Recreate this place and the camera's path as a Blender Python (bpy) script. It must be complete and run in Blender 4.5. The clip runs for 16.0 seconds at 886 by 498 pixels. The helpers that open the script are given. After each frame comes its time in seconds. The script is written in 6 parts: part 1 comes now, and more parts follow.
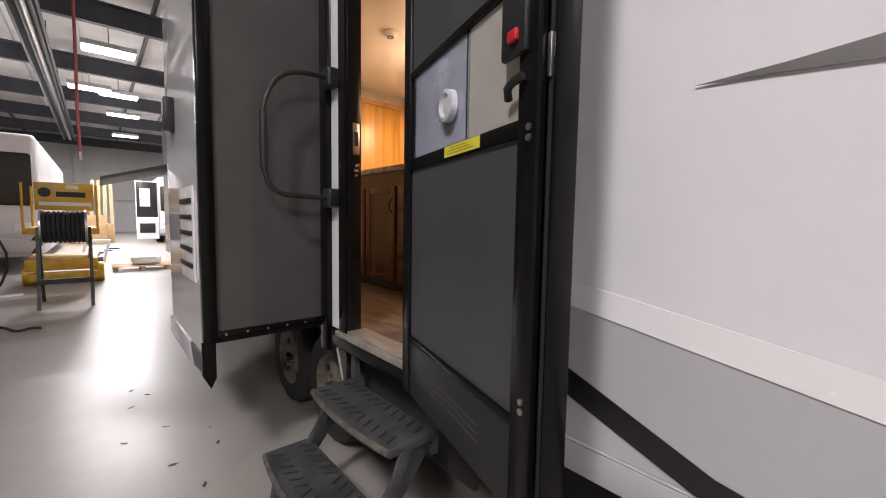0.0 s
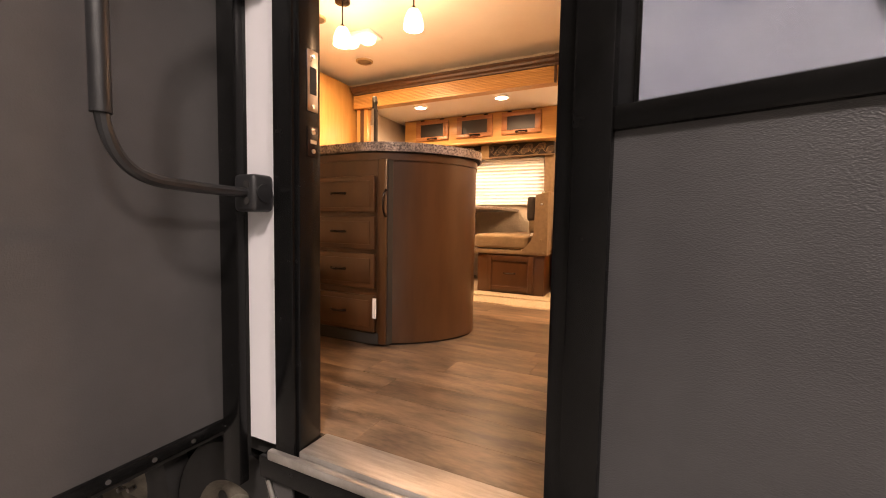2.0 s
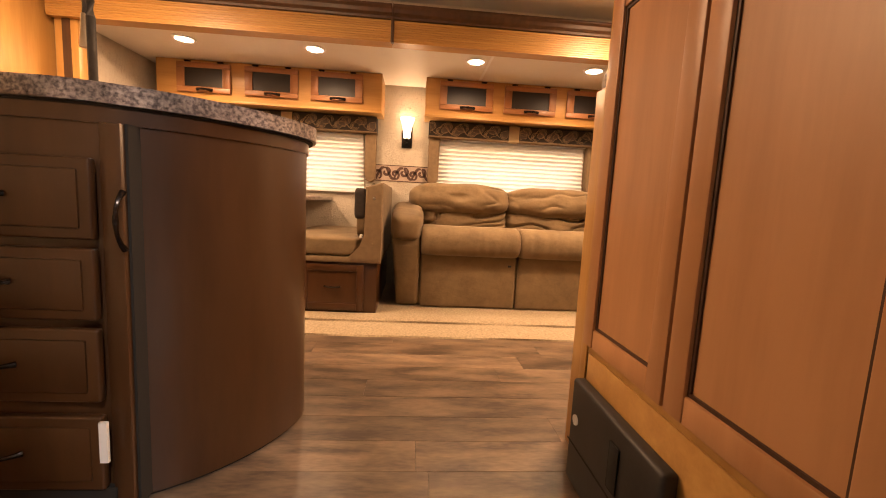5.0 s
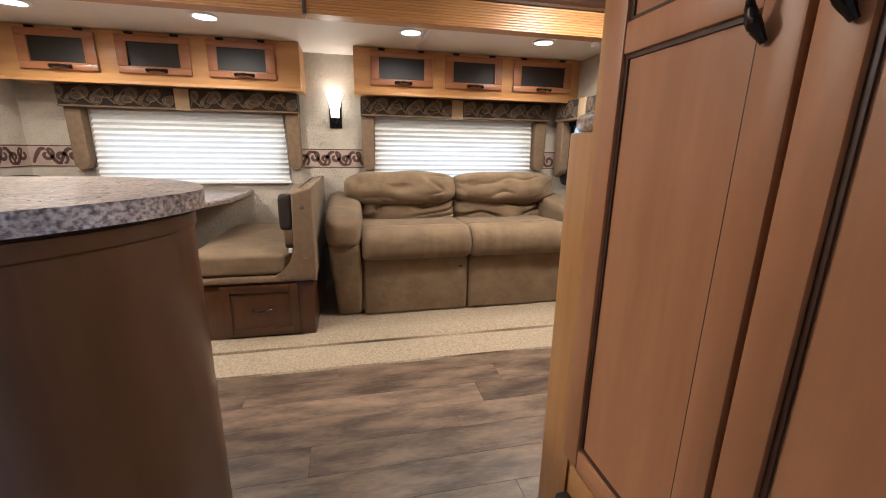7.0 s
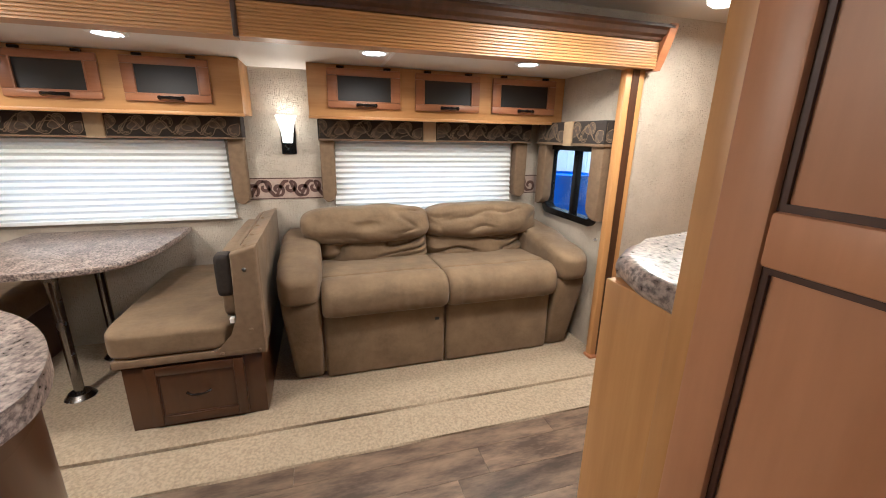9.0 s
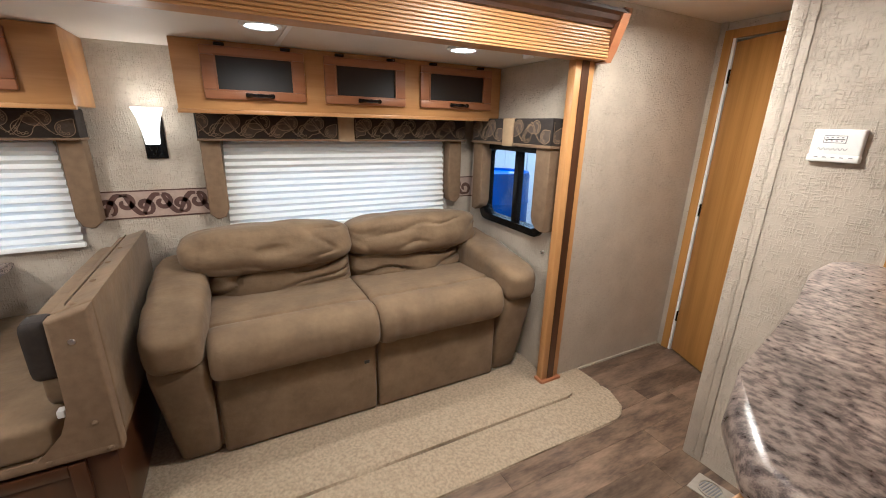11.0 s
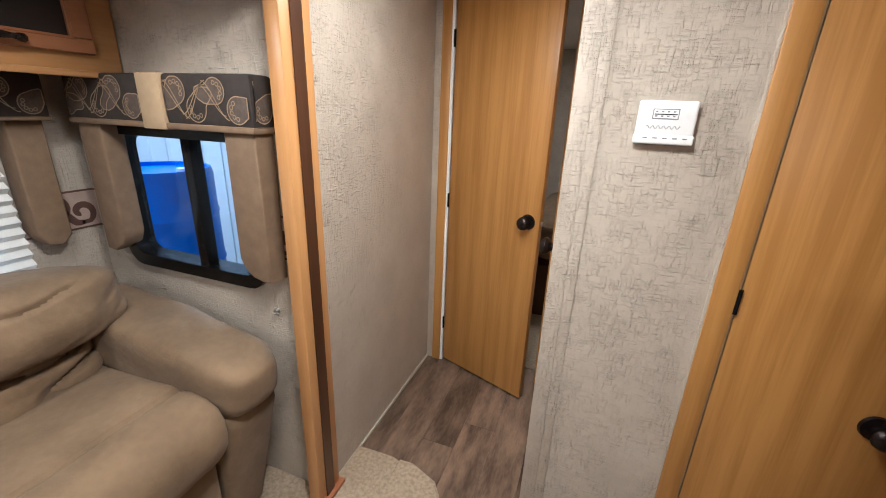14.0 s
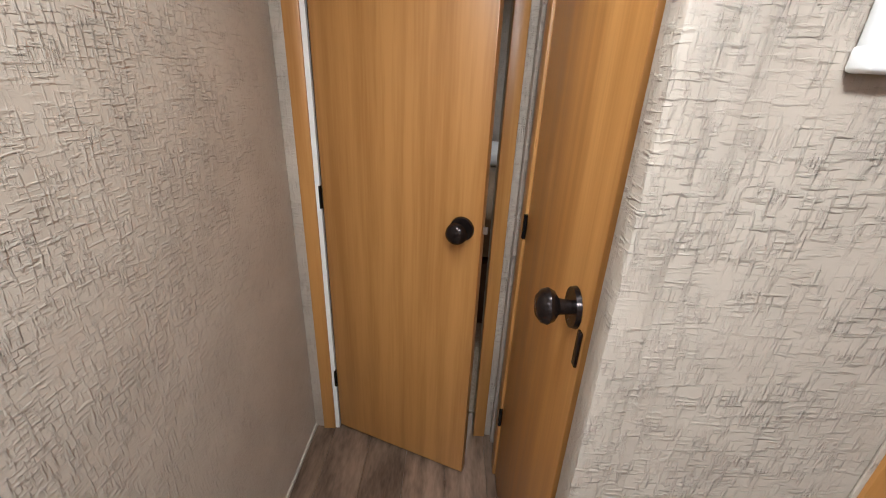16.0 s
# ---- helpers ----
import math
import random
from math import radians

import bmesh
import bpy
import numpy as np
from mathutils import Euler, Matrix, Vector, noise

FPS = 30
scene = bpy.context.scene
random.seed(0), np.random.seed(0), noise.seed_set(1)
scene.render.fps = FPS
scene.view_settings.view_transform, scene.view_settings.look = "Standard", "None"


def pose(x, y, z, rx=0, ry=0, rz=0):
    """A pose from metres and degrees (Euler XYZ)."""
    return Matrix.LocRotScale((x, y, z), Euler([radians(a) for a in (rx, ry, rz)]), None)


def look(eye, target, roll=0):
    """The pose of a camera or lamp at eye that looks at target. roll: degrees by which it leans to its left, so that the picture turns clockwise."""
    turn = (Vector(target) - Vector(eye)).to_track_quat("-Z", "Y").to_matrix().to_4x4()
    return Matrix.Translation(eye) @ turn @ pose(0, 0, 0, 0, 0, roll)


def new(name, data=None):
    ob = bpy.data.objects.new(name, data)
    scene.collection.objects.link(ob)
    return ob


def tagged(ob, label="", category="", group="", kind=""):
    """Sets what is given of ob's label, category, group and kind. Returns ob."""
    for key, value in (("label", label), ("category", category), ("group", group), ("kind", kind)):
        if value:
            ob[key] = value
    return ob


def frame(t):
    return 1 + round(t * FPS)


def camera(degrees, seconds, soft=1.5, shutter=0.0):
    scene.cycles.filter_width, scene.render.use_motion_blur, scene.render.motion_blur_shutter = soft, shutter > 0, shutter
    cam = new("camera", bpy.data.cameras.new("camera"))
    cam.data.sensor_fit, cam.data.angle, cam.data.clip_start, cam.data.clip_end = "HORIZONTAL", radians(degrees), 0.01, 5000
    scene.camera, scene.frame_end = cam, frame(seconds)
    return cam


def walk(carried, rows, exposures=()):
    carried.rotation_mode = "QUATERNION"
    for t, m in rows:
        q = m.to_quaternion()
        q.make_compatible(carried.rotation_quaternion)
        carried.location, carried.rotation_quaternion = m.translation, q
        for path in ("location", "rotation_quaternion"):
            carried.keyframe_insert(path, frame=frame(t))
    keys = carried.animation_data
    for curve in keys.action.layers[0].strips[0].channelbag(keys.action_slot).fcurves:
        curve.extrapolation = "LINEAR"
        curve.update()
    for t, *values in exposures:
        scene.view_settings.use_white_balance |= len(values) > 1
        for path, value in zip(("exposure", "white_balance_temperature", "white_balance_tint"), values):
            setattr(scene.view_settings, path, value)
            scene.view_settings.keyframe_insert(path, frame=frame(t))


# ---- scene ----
cam = camera(95.9, 16.0, soft=1.0)
PATH = [
    (0, (0.005, 0.182, 1.4), (1.312, 1.689, 1.248), 0.9),
    (0.5, (0.02, 0.522, 1.403), (1.443, 1.921, 1.272), 0.9),
    (1, (0.047, 0.783, 1.391), (1.588, 2.053, 1.275), 0.8),
    (1.5, (0.143, 1.053, 1.392), (1.815, 2.145, 1.289), 0.9),
    (2, (0.203, 1.26, 1.428), (1.997, 2.134, 1.299), 1.0),
    (2.5, (0.229, 1.427, 1.409), (2.122, 2.065, 1.3), 0.1),
    (3, (0.287, 1.582, 1.405), (2.238, 2.009, 1.297), -0.1),
    (3.5, (0.362, 1.61, 1.393), (2.344, 1.857, 1.275), -0.1),
    (4, (0.521, 1.674, 1.431), (2.515, 1.708, 1.28), 0.8),
    (4.2, (0.619, 1.689, 1.448), (2.614, 1.662, 1.307), 2.0),
    (6.5, (1.112, 1.73, 1.897), (3.029, 1.36, 1.469), 1.7),
    (7, (1.216, 1.697, 1.929), (3.109, 1.274, 1.439), 0.9),
    (7.5, (1.312, 1.637, 2.077), (3.176, 1.18, 1.515), 0.9),
    (8, (1.366, 1.622, 2.158), (3.222, 1.167, 1.57), 0.7),
    (8.5, (1.502, 1.642, 2.18), (3.35, 1.127, 1.615), 0.9),
    (10.8, (1.996, 1.468, 2.271), (3.735, 0.671, 1.687), 0.9),
    (11, (2.054, 1.481, 2.261), (3.746, 0.596, 1.668), 1.3),
    (11.5, (2.198, 1.46, 2.238), (3.754, 0.358, 1.636), 1.5),
    (12, (2.383, 1.425, 2.24), (3.764, 0.109, 1.637), 1.2),
    (12.5, (2.497, 1.374, 2.237), (3.677, -0.123, 1.632), 0.9),
    (13, (2.598, 1.223, 2.226), (3.604, -0.394, 1.614), 1.2),
    (13.5, (2.714, 1.042, 2.241), (3.543, -0.667, 1.616), 1.8),
    (14, (2.809, 0.896, 2.23), (3.45, -0.884, 1.58), 2.2),
    (14.5, (2.961, 0.695, 2.228), (3.38, -1.141, 1.555), 2.1),
    (15, (3.04, 0.544, 2.208), (3.267, -1.312, 1.498), 1.9),
    (15.5, (3.078, 0.325, 2.165), (3.181, -1.528, 1.419), 2.0),
    (16, (3.087, 0.148, 2.153), (3.111, -1.69, 1.366), 2.5),
]
walk(cam, [(t, look(eye, target, roll)) for t, eye, target, roll in PATH],
     exposures=[(0.0, 0.2, 6300, 15), (1.0, 0.45, 6700, 17), (2.0, 0.75, 7300, 21), (3.5, 0.75, 7700, 24), (4.2, 0.6, 8400, 28),
                (6.3, 0.1, 4450, 2), (8.7, 0.05, 4200, 0), (10.8, -0.25, 4150, 0), (13.0, -0.25, 4050, 0), (14.5, -0.3, 3950, 0), (16.0, -0.35, 3850, 0)])

# ---- light ----
world = bpy.data.worlds.new("hall_air")
world.use_nodes = True
world.node_tree.nodes["Background"].inputs[0].default_value = (0.8, 0.85, 0.9, 1)
world.node_tree.nodes["Background"].inputs[1].default_value = 0.01
scene.world = world
WARM = (1.0, 0.66, 0.38)


def lamp(kind, name, at, to, power, color, size=0.1, size_y=None, spot=150):
    data = bpy.data.lights.new(name, kind)
    data.energy, data.color = power, color
    if kind == "AREA":
        data.shape, data.size = ("RECTANGLE", size) if size_y else ("DISK", size)
        if size_y:
            data.size_y = size_y
    else:
        data.shadow_soft_size = size
        if kind == "SPOT":
            data.spot_size, data.spot_blend = radians(spot), 0.6
    ob = new(name, data)
    ob.matrix_world = look(at, to)
    return ob


# The last five are unseen, added to light the trailer's sides and drum.
HALL_LAMPS = [(0.46, 15.4, 330), (0.0, 20.3, 330), (0.85, 20.7, 330), (1.15, 24.7, 330), (1.5, 31.0, 330), (-3.2, -0.6, 300), (-3.0, -5.5, 300), (6.6, -1.2, 380), (7.6, 3.4, 300), (8.5, 12.0, 420)]
for hx, hy, power in HALL_LAMPS:
    lamp("AREA", "high_bay_light", (hx, hy, 5.95), (hx, hy + 0.001, 0), power, (1.0, 0.96, 0.92), 1.2, 0.6)
PUCKS = [(3.83, 0.47), (3.83, 1.33), (3.83, 2.45), (3.83, 3.31)]
for px, py in PUCKS:
    lamp("SPOT", "puck_light", (px, py, 2.583), (px, py + 0.001, 0), 26, WARM, 0.04, spot=165)
PENDANTS = [(2.3, 2.5), (2.3, 3.03)]
for px, py in PENDANTS:
    lamp("POINT", "pendant_bulb", (px, py, 2.585), (px, py + 0.001, 0), 7, WARM, 0.04)
CEILING_LAMPS = [(2.75, 3.25, 42), (3.0, 0.5, 42), (3.2, -0.22, 12), (2.7, -2.3, 16)]
for px, py, power in CEILING_LAMPS:
    lamp("AREA", "ceiling_bulb", (px, py, 2.76), (px, py + 0.001, 0), power, WARM, 0.22)
lamp("POINT", "sconce_bulb", (4.46, 1.815, 2.27), (4.46, 1.8, 0), 1.5, WARM, 0.03)

# ---- materials ----


def rgb(c):
    return (*c, 1.0)


class Mat:
    """A node material: two-scale colour variation, roughness variation and bump in real-world size."""

    def __init__(self, name, c1, c2=None, rough=0.5, metal=0.0, scale=8.0, stretch=(1, 1, 1), bump=0.0, bump_scale=60.0,
                 detail=6.0, vary=0.0, rough_var=0.08, contrast=(0.35, 0.65), coat=0.0):
        m = bpy.data.materials.new(name)
        m.use_nodes = True
        self.m, self.t = m, m.node_tree
        n = self.t.nodes
        self.b = n["Principled BSDF"]
        self.b.inputs["Metallic"].default_value = metal
        self.b.inputs["Coat Weight"].default_value = coat
        c2 = c2 or tuple(x * 0.8 for x in c1)
        co = n.new("ShaderNodeTexCoord")
        mp = n.new("ShaderNodeMapping")
        mp.inputs["Scale"].default_value = stretch
        self.link(co.outputs["Object"], mp.inputs["Vector"])
        self.vec = mp.outputs["Vector"]
        if vary:
            info = n.new("ShaderNodeObjectInfo")
            mul = n.new("ShaderNodeMath")
            mul.operation, mul.inputs[1].default_value = "MULTIPLY", 37.0
            add = n.new("ShaderNodeVectorMath")
            self.link(info.outputs["Random"], mul.inputs[0])
            self.link(self.vec, add.inputs[0])
            self.link(mul.outputs[0], add.inputs[1])
            self.vec = add.outputs[0]
        self.noise = self.tex(scale, detail)
        fine = self.tex(scale * 7.3, 3.0)
        mixf = n.new("ShaderNodeMath")
        mixf.operation = "MULTIPLY_ADD"
        self.link(fine.outputs["Fac"], mixf.inputs[0])
        mixf.inputs[1].default_value = 0.3
        off = n.new("ShaderNodeMath")
        off.operation, off.inputs[1].default_value = "SUBTRACT", 0.15
        self.link(self.noise.outputs["Fac"], off.inputs[0])
        self.link(off.outputs[0], mixf.inputs[2])
        self.ramp = n.new("ShaderNodeValToRGB")
        self.ramp.color_ramp.elements[0].position, self.ramp.color_ramp.elements[1].position = contrast
        self.ramp.color_ramp.elements[0].color, self.ramp.color_ramp.elements[1].color = rgb(c2), rgb(c1)
        self.link(mixf.outputs[0], self.ramp.inputs[0])
        self.fac = mixf.outputs[0]
        self.col = self.ramp.outputs["Color"]
        if vary:
            hsv = n.new("ShaderNodeHueSaturation")
            ma = n.new("ShaderNodeMapRange")
            ma.inputs[3].default_value, ma.inputs[4].default_value = 1 - vary, 1 + vary
            self.link(info.outputs["Random"], ma.inputs[0])
            self.link(ma.outputs[0], hsv.inputs["Value"])
            self.link(self.col, hsv.inputs["Color"])
            self.col = hsv.outputs["Color"]
        self.link(self.col, self.b.inputs["Base Color"])
        mr = n.new("ShaderNodeMapRange")
        mr.inputs[3].default_value, mr.inputs[4].default_value = max(0.02, rough - rough_var), min(1, rough + rough_var)
        self.link(mixf.outputs[0], mr.inputs[0])
        self.link(mr.outputs[0], self.b.inputs["Roughness"])
        if bump:
            bt = self.tex(bump_scale, 4.0)
            self.add_bump(bt.outputs["Fac"], bump)

    def link(self, a, b):
        self.t.links.new(a, b)

    def tex(self, scale, detail, stretch=None):
        x = self.t.nodes.new("ShaderNodeTexNoise")
        x.inputs["Scale"].default_value, x.inputs["Detail"].default_value = scale, detail
        if stretch:
            mp = self.t.nodes.new("ShaderNodeMapping")
            mp.inputs["Scale"].default_value = stretch
            self.link(self.vec, mp.inputs["Vector"])
            self.link(mp.outputs["Vector"], x.inputs["Vector"])
        else:
            self.link(self.vec, x.inputs["Vector"])
        return x

    def add_bump(self, out, strength, dist=0.002):
        bp = self.t.nodes.new("ShaderNodeBump")
        bp.inputs["Strength"].default_value, bp.inputs["Distance"].default_value = strength, dist
        self.link(out, bp.inputs["Height"])
        if self.b.inputs["Normal"].links:
            self.link(self.b.inputs["Normal"].links[0].from_socket, bp.inputs["Normal"])
        self.link(bp.outputs["Normal"], self.b.inputs["Normal"])

    def stop(self, pos, c):
        e = self.ramp.color_ramp.elements.new(pos)
        e.color = rgb(c)
        return self


def glow(name, color, strength):
    m = bpy.data.materials.new(name)
    m.use_nodes = True
    b = m.node_tree.nodes["Principled BSDF"]
    b.inputs["Base Color"].default_value = (0.9, 0.9, 0.9, 1)
    b.inputs["Emission Color"].default_value, b.inputs["Emission Strength"].default_value = rgb(color), strength
    return m


def clear(name, color=(1, 1, 1), rough=0.0, alpha_mix=0.0):
    m = bpy.data.materials.new(name)
    m.use_nodes = True
    b = m.node_tree.nodes["Principled BSDF"]
    b.inputs["Base Color"].default_value = rgb(color)
    b.inputs["Roughness"].default_value, b.inputs["Transmission Weight"].default_value, b.inputs["IOR"].default_value = rough, 1.0, 1.3
    return m


V = (14, 14, 0.8)
maple_v = Mat("light_maple_upright", (0.47, 0.262, 0.085), (0.37, 0.19, 0.056), 0.38, scale=2.2, stretch=(7, 7, 0.5), bump=0.05, bump_scale=14, vary=0.06).m
maple_y = Mat("light_maple_long", (0.48, 0.268, 0.088), (0.38, 0.195, 0.058), 0.38, scale=2.2, stretch=(7, 0.5, 7), bump=0.05, bump_scale=14, vary=0.06).m
door_wood = Mat("honey_door_veneer", (0.46, 0.245, 0.052), (0.34, 0.168, 0.03), 0.36, scale=2.6, stretch=(9, 9, 0.35), bump=0.04, bump_scale=14, vary=0.05).m
pantry_wood = Mat("glazed_cherry_maple", (0.455, 0.228, 0.105), (0.37, 0.178, 0.078), 0.42, scale=1.6, stretch=(6, 6, 0.6), bump=0.03, bump_scale=14, vary=0.04).m
cab_door_wood = Mat("cherry_cabinet_door", (0.34, 0.152, 0.06), (0.27, 0.11, 0.04), 0.38, scale=2, stretch=(7, 0.6, 7), vary=0.025).m
glaze = Mat("dark_glaze_groove", (0.06, 0.025, 0.012), None, 0.5).m
island_wood = Mat("dark_cherry_upright", (0.072, 0.031, 0.0115), (0.05, 0.021, 0.008), 0.33, scale=1.2, stretch=(5, 5, 0.9), bump=0.03, bump_scale=14, vary=0.04, coat=0.15).m
dark_trim = Mat("walnut_inlay", (0.07, 0.03, 0.013), (0.045, 0.02, 0.009), 0.4, scale=2, stretch=V).m
plank_wood = Mat("weathered_vinyl_plank", (0.225, 0.157, 0.103), (0.062, 0.042, 0.03), 0.38, scale=4.0, stretch=(4, 1.0, 4), bump=0.15, bump_scale=18, vary=0.25, contrast=(0.33, 0.68), detail=10).m
black_frame = Mat("black_aluminium", (0.006, 0.0058, 0.0058), (0.004, 0.004, 0.004), 0.24, metal=0.0, scale=20, bump=0.03).m
black_frame.node_tree.nodes["Principled BSDF"].inputs["Specular IOR Level"].default_value = 0.22
black_plastic = Mat("black_plastic", (0.017, 0.017, 0.018), (0.011, 0.011, 0.012), 0.45, scale=30, bump=0.08, bump_scale=300).m
bronze = Mat("oil_rubbed_bronze", (0.035, 0.027, 0.024), (0.02, 0.015, 0.013), 0.25, metal=0.7, scale=30).m
steel = Mat("brushed_steel", (0.62, 0.6, 0.57), (0.5, 0.48, 0.46), 0.3, metal=1.0, scale=20).m
chrome = Mat("table_leg_chrome", (0.3, 0.29, 0.28), None, 0.25, metal=1.0, scale=10).m
gel_white = Mat("white_gelcoat", (0.70, 0.68, 0.70), (0.67, 0.655, 0.675), 0.2, scale=3, bump=0.01, bump_scale=9, rough_var=0.03).m
gel_grey = Mat("grey_gelcoat", (0.44, 0.43, 0.45), (0.42, 0.41, 0.43), 0.22, scale=3, rough_var=0.03).m
decal_white = Mat("white_decal", (0.78, 0.76, 0.76), None, 0.25, scale=3, contrast=(0, 0.2)).m
decal_black = Mat("black_decal", (0.012, 0.012, 0.012), None, 0.3, scale=3).m
decal_taupe = Mat("taupe_decal", (0.17, 0.16, 0.15), None, 0.35, scale=3).m
gel_mirror = Mat("polished_white_gelcoat", (0.66, 0.65, 0.66), (0.64, 0.63, 0.64), 0.06, scale=3, rough_var=0.02, coat=0.5).m
slide_grey = Mat("charcoal_textured_panel", (0.066, 0.062, 0.062), (0.054, 0.051, 0.051), 0.5, scale=3, bump=0.25, bump_scale=260).m
alu_sill = Mat("worn_aluminium_sill", (0.55, 0.51, 0.47), (0.4, 0.36, 0.32), 0.4, metal=0.6, scale=9, stretch=(9, 1, 1), bump=0.1).m
step_paint = Mat("worn_black_step_paint", (0.075, 0.078, 0.085), (0.03, 0.03, 0.033), 0.55, scale=12, bump=0.25, bump_scale=70, contrast=(0.3, 0.7)).m
rubber = Mat("tyre_rubber", (0.028, 0.027, 0.026), (0.018, 0.017, 0.017), 0.75, scale=15, bump=0.15).m
rim_paint = Mat("grey_steel_rim", (0.22, 0.195, 0.155), (0.12, 0.10, 0.075), 0.55, metal=0.2, scale=12).m
concrete_m = Mat("sealed_concrete", (0.35, 0.325, 0.295), (0.27, 0.25, 0.23), 0.34, scale=0.7, bump=0.03, bump_scale=25, rough_var=0.1, contrast=(0.25, 0.75))
concrete = concrete_m.m
hall_white = Mat("hall_wall_panel", (0.66, 0.66, 0.65), (0.58, 0.58, 0.57), 0.6, scale=0.6, stretch=(1, 1, 0.2)).m
hall_roof = Mat("hall_roof_insulation", (0.85, 0.84, 0.81), (0.7, 0.69, 0.67), 0.7, scale=1.2, bump=0.1).m
hall_steel = Mat("slate_blue_steel", (0.075, 0.08, 0.092), (0.05, 0.055, 0.065), 0.45, scale=2).m
lift_yellow = Mat("lift_yellow_paint", (0.72, 0.42, 0.03), (0.52, 0.28, 0.02), 0.4, scale=4).m
card = Mat("corrugated_cardboard", (0.42, 0.27, 0.14), (0.34, 0.21, 0.11), 0.8, scale=5).m
pale_wood = Mat("pale_pine", (0.6, 0.43, 0.25), (0.46, 0.31, 0.17), 0.65, scale=3, stretch=(1, 9, 9), vary=0.1).m
# Near-black for holes and gaps, also paints shade below sill and island drawers.
dark_void_shade = Mat("dark_voids_and_shade", (0.02, 0.018, 0.016), None, 0.8).m
white_plastic = Mat("white_plastic", (0.82, 0.82, 0.82), (0.79, 0.79, 0.78), 0.4, scale=30).m
grey_print = Mat("grey_print", (0.22, 0.22, 0.24), None, 0.6).m
yellow_label = Mat("yellow_label", (0.75, 0.68, 0.06), (0.7, 0.62, 0.05), 0.4, scale=10).m
label_ink = Mat("label_ink", (0.4, 0.35, 0.05), None, 0.6).m
red_plastic = Mat("red_plastic", (0.6, 0.02, 0.03), None, 0.35).m
barrel_blue = Mat("blue_plastic_drum", (0.015, 0.13, 0.62), (0.012, 0.1, 0.5), 0.35, scale=4, rough_var=0.05).m
ceiling_m = Mat("ceiling_panel", (0.74, 0.70, 0.64), (0.71, 0.67, 0.61), 0.55, scale=5, bump=0.05, bump_scale=120).m
burner = Mat("dark_grey_steel", (0.05, 0.047, 0.045), (0.035, 0.033, 0.032), 0.5, metal=0.3, scale=14, bump=0.05).m
dark_glass = Mat("smoked_cabinet_glass", (0.016, 0.012, 0.009), (0.012, 0.009, 0.007), 0.5, scale=60, stretch=(1, 1, 6)).m

# Wallpaper with woven vertical and horizontal dashes.
wp = Mat("linen_wallpaper", (0.53, 0.475, 0.39), (0.43, 0.38, 0.305), 0.5, scale=7, bump=0.0, contrast=(0.25, 0.8))
for stretch, amount in (((30, 30, 170), 0.17), ((160, 160, 28), 0.17)):
    tx = wp.tex(1.0, 5.0, stretch)
    cr = wp.t.nodes.new("ShaderNodeValToRGB")
    cr.color_ramp.elements[0].position, cr.color_ramp.elements[1].position = 0.50, 0.68
    cr.color_ramp.elements[1].color = (1, 1, 1, 1)
    wp.link(tx.outputs["Fac"], cr.inputs[0])
    patch = wp.tex(13.0, 2.0)
    gate = wp.t.nodes.new("ShaderNodeMath")
    gate.operation = "MULTIPLY"
    gr = wp.t.nodes.new("ShaderNodeMapRange")
    gr.inputs[1].default_value, gr.inputs[2].default_value = 0.2, 0.6
    wp.link(patch.outputs["Fac"], gr.inputs[0])
    wp.link(cr.outputs["Color"], gate.inputs[0])
    wp.link(gr.outputs[0], gate.inputs[1])
    sc = wp.t.nodes.new("ShaderNodeMath")
    sc.operation, sc.inputs[1].default_value = "MULTIPLY", amount
    wp.link(gate.outputs[0], sc.inputs[0])
    mx = wp.t.nodes.new("ShaderNodeMixRGB")
    mx.inputs[2].default_value = (0.25, 0.22, 0.18, 1)
    wp.link(sc.outputs[0], mx.inputs[0])
    wp.link(wp.col, mx.inputs[1])
    wp.col = mx.outputs[0]
    wp.add_bump(gate.outputs[0], 1.0, 0.0022)
wp.add_bump(wp.tex(90, 5.0).outputs["Fac"], 0.5, 0.0015)
wp.link(wp.col, wp.b.inputs["Base Color"])
wallpaper = wp.m

# Speckled laminate with drawn-out flecks.
lam = Mat("granite_laminate", (0.50, 0.42, 0.365), (0.10, 0.08, 0.075), 0.30, scale=115, stretch=(0.75, 1.0, 1.0), contrast=(0.33, 0.70), detail=6)
lam.stop(0.44, (0.17, 0.135, 0.125))
lam.stop(0.53, (0.33, 0.27, 0.235))
cloud = lam.tex(15, 5)
cm = lam.t.nodes.new("ShaderNodeMixRGB")
cm.blend_type = "MULTIPLY"
cm.inputs[0].default_value = 0.6
cr = lam.t.nodes.new("ShaderNodeMapRange")
cr.inputs[1].default_value, cr.inputs[2].default_value, cr.inputs[3].default_value, cr.inputs[4].default_value = 0.36, 0.64, 0.35, 1.25
lam.link(cloud.outputs["Fac"], cr.inputs[0])
lam.link(lam.col, cm.inputs[1])
lam.link(cr.outputs[0], cm.inputs[2])
lam.link(cm.outputs[0], lam.b.inputs["Base Color"])
laminate = lam.m

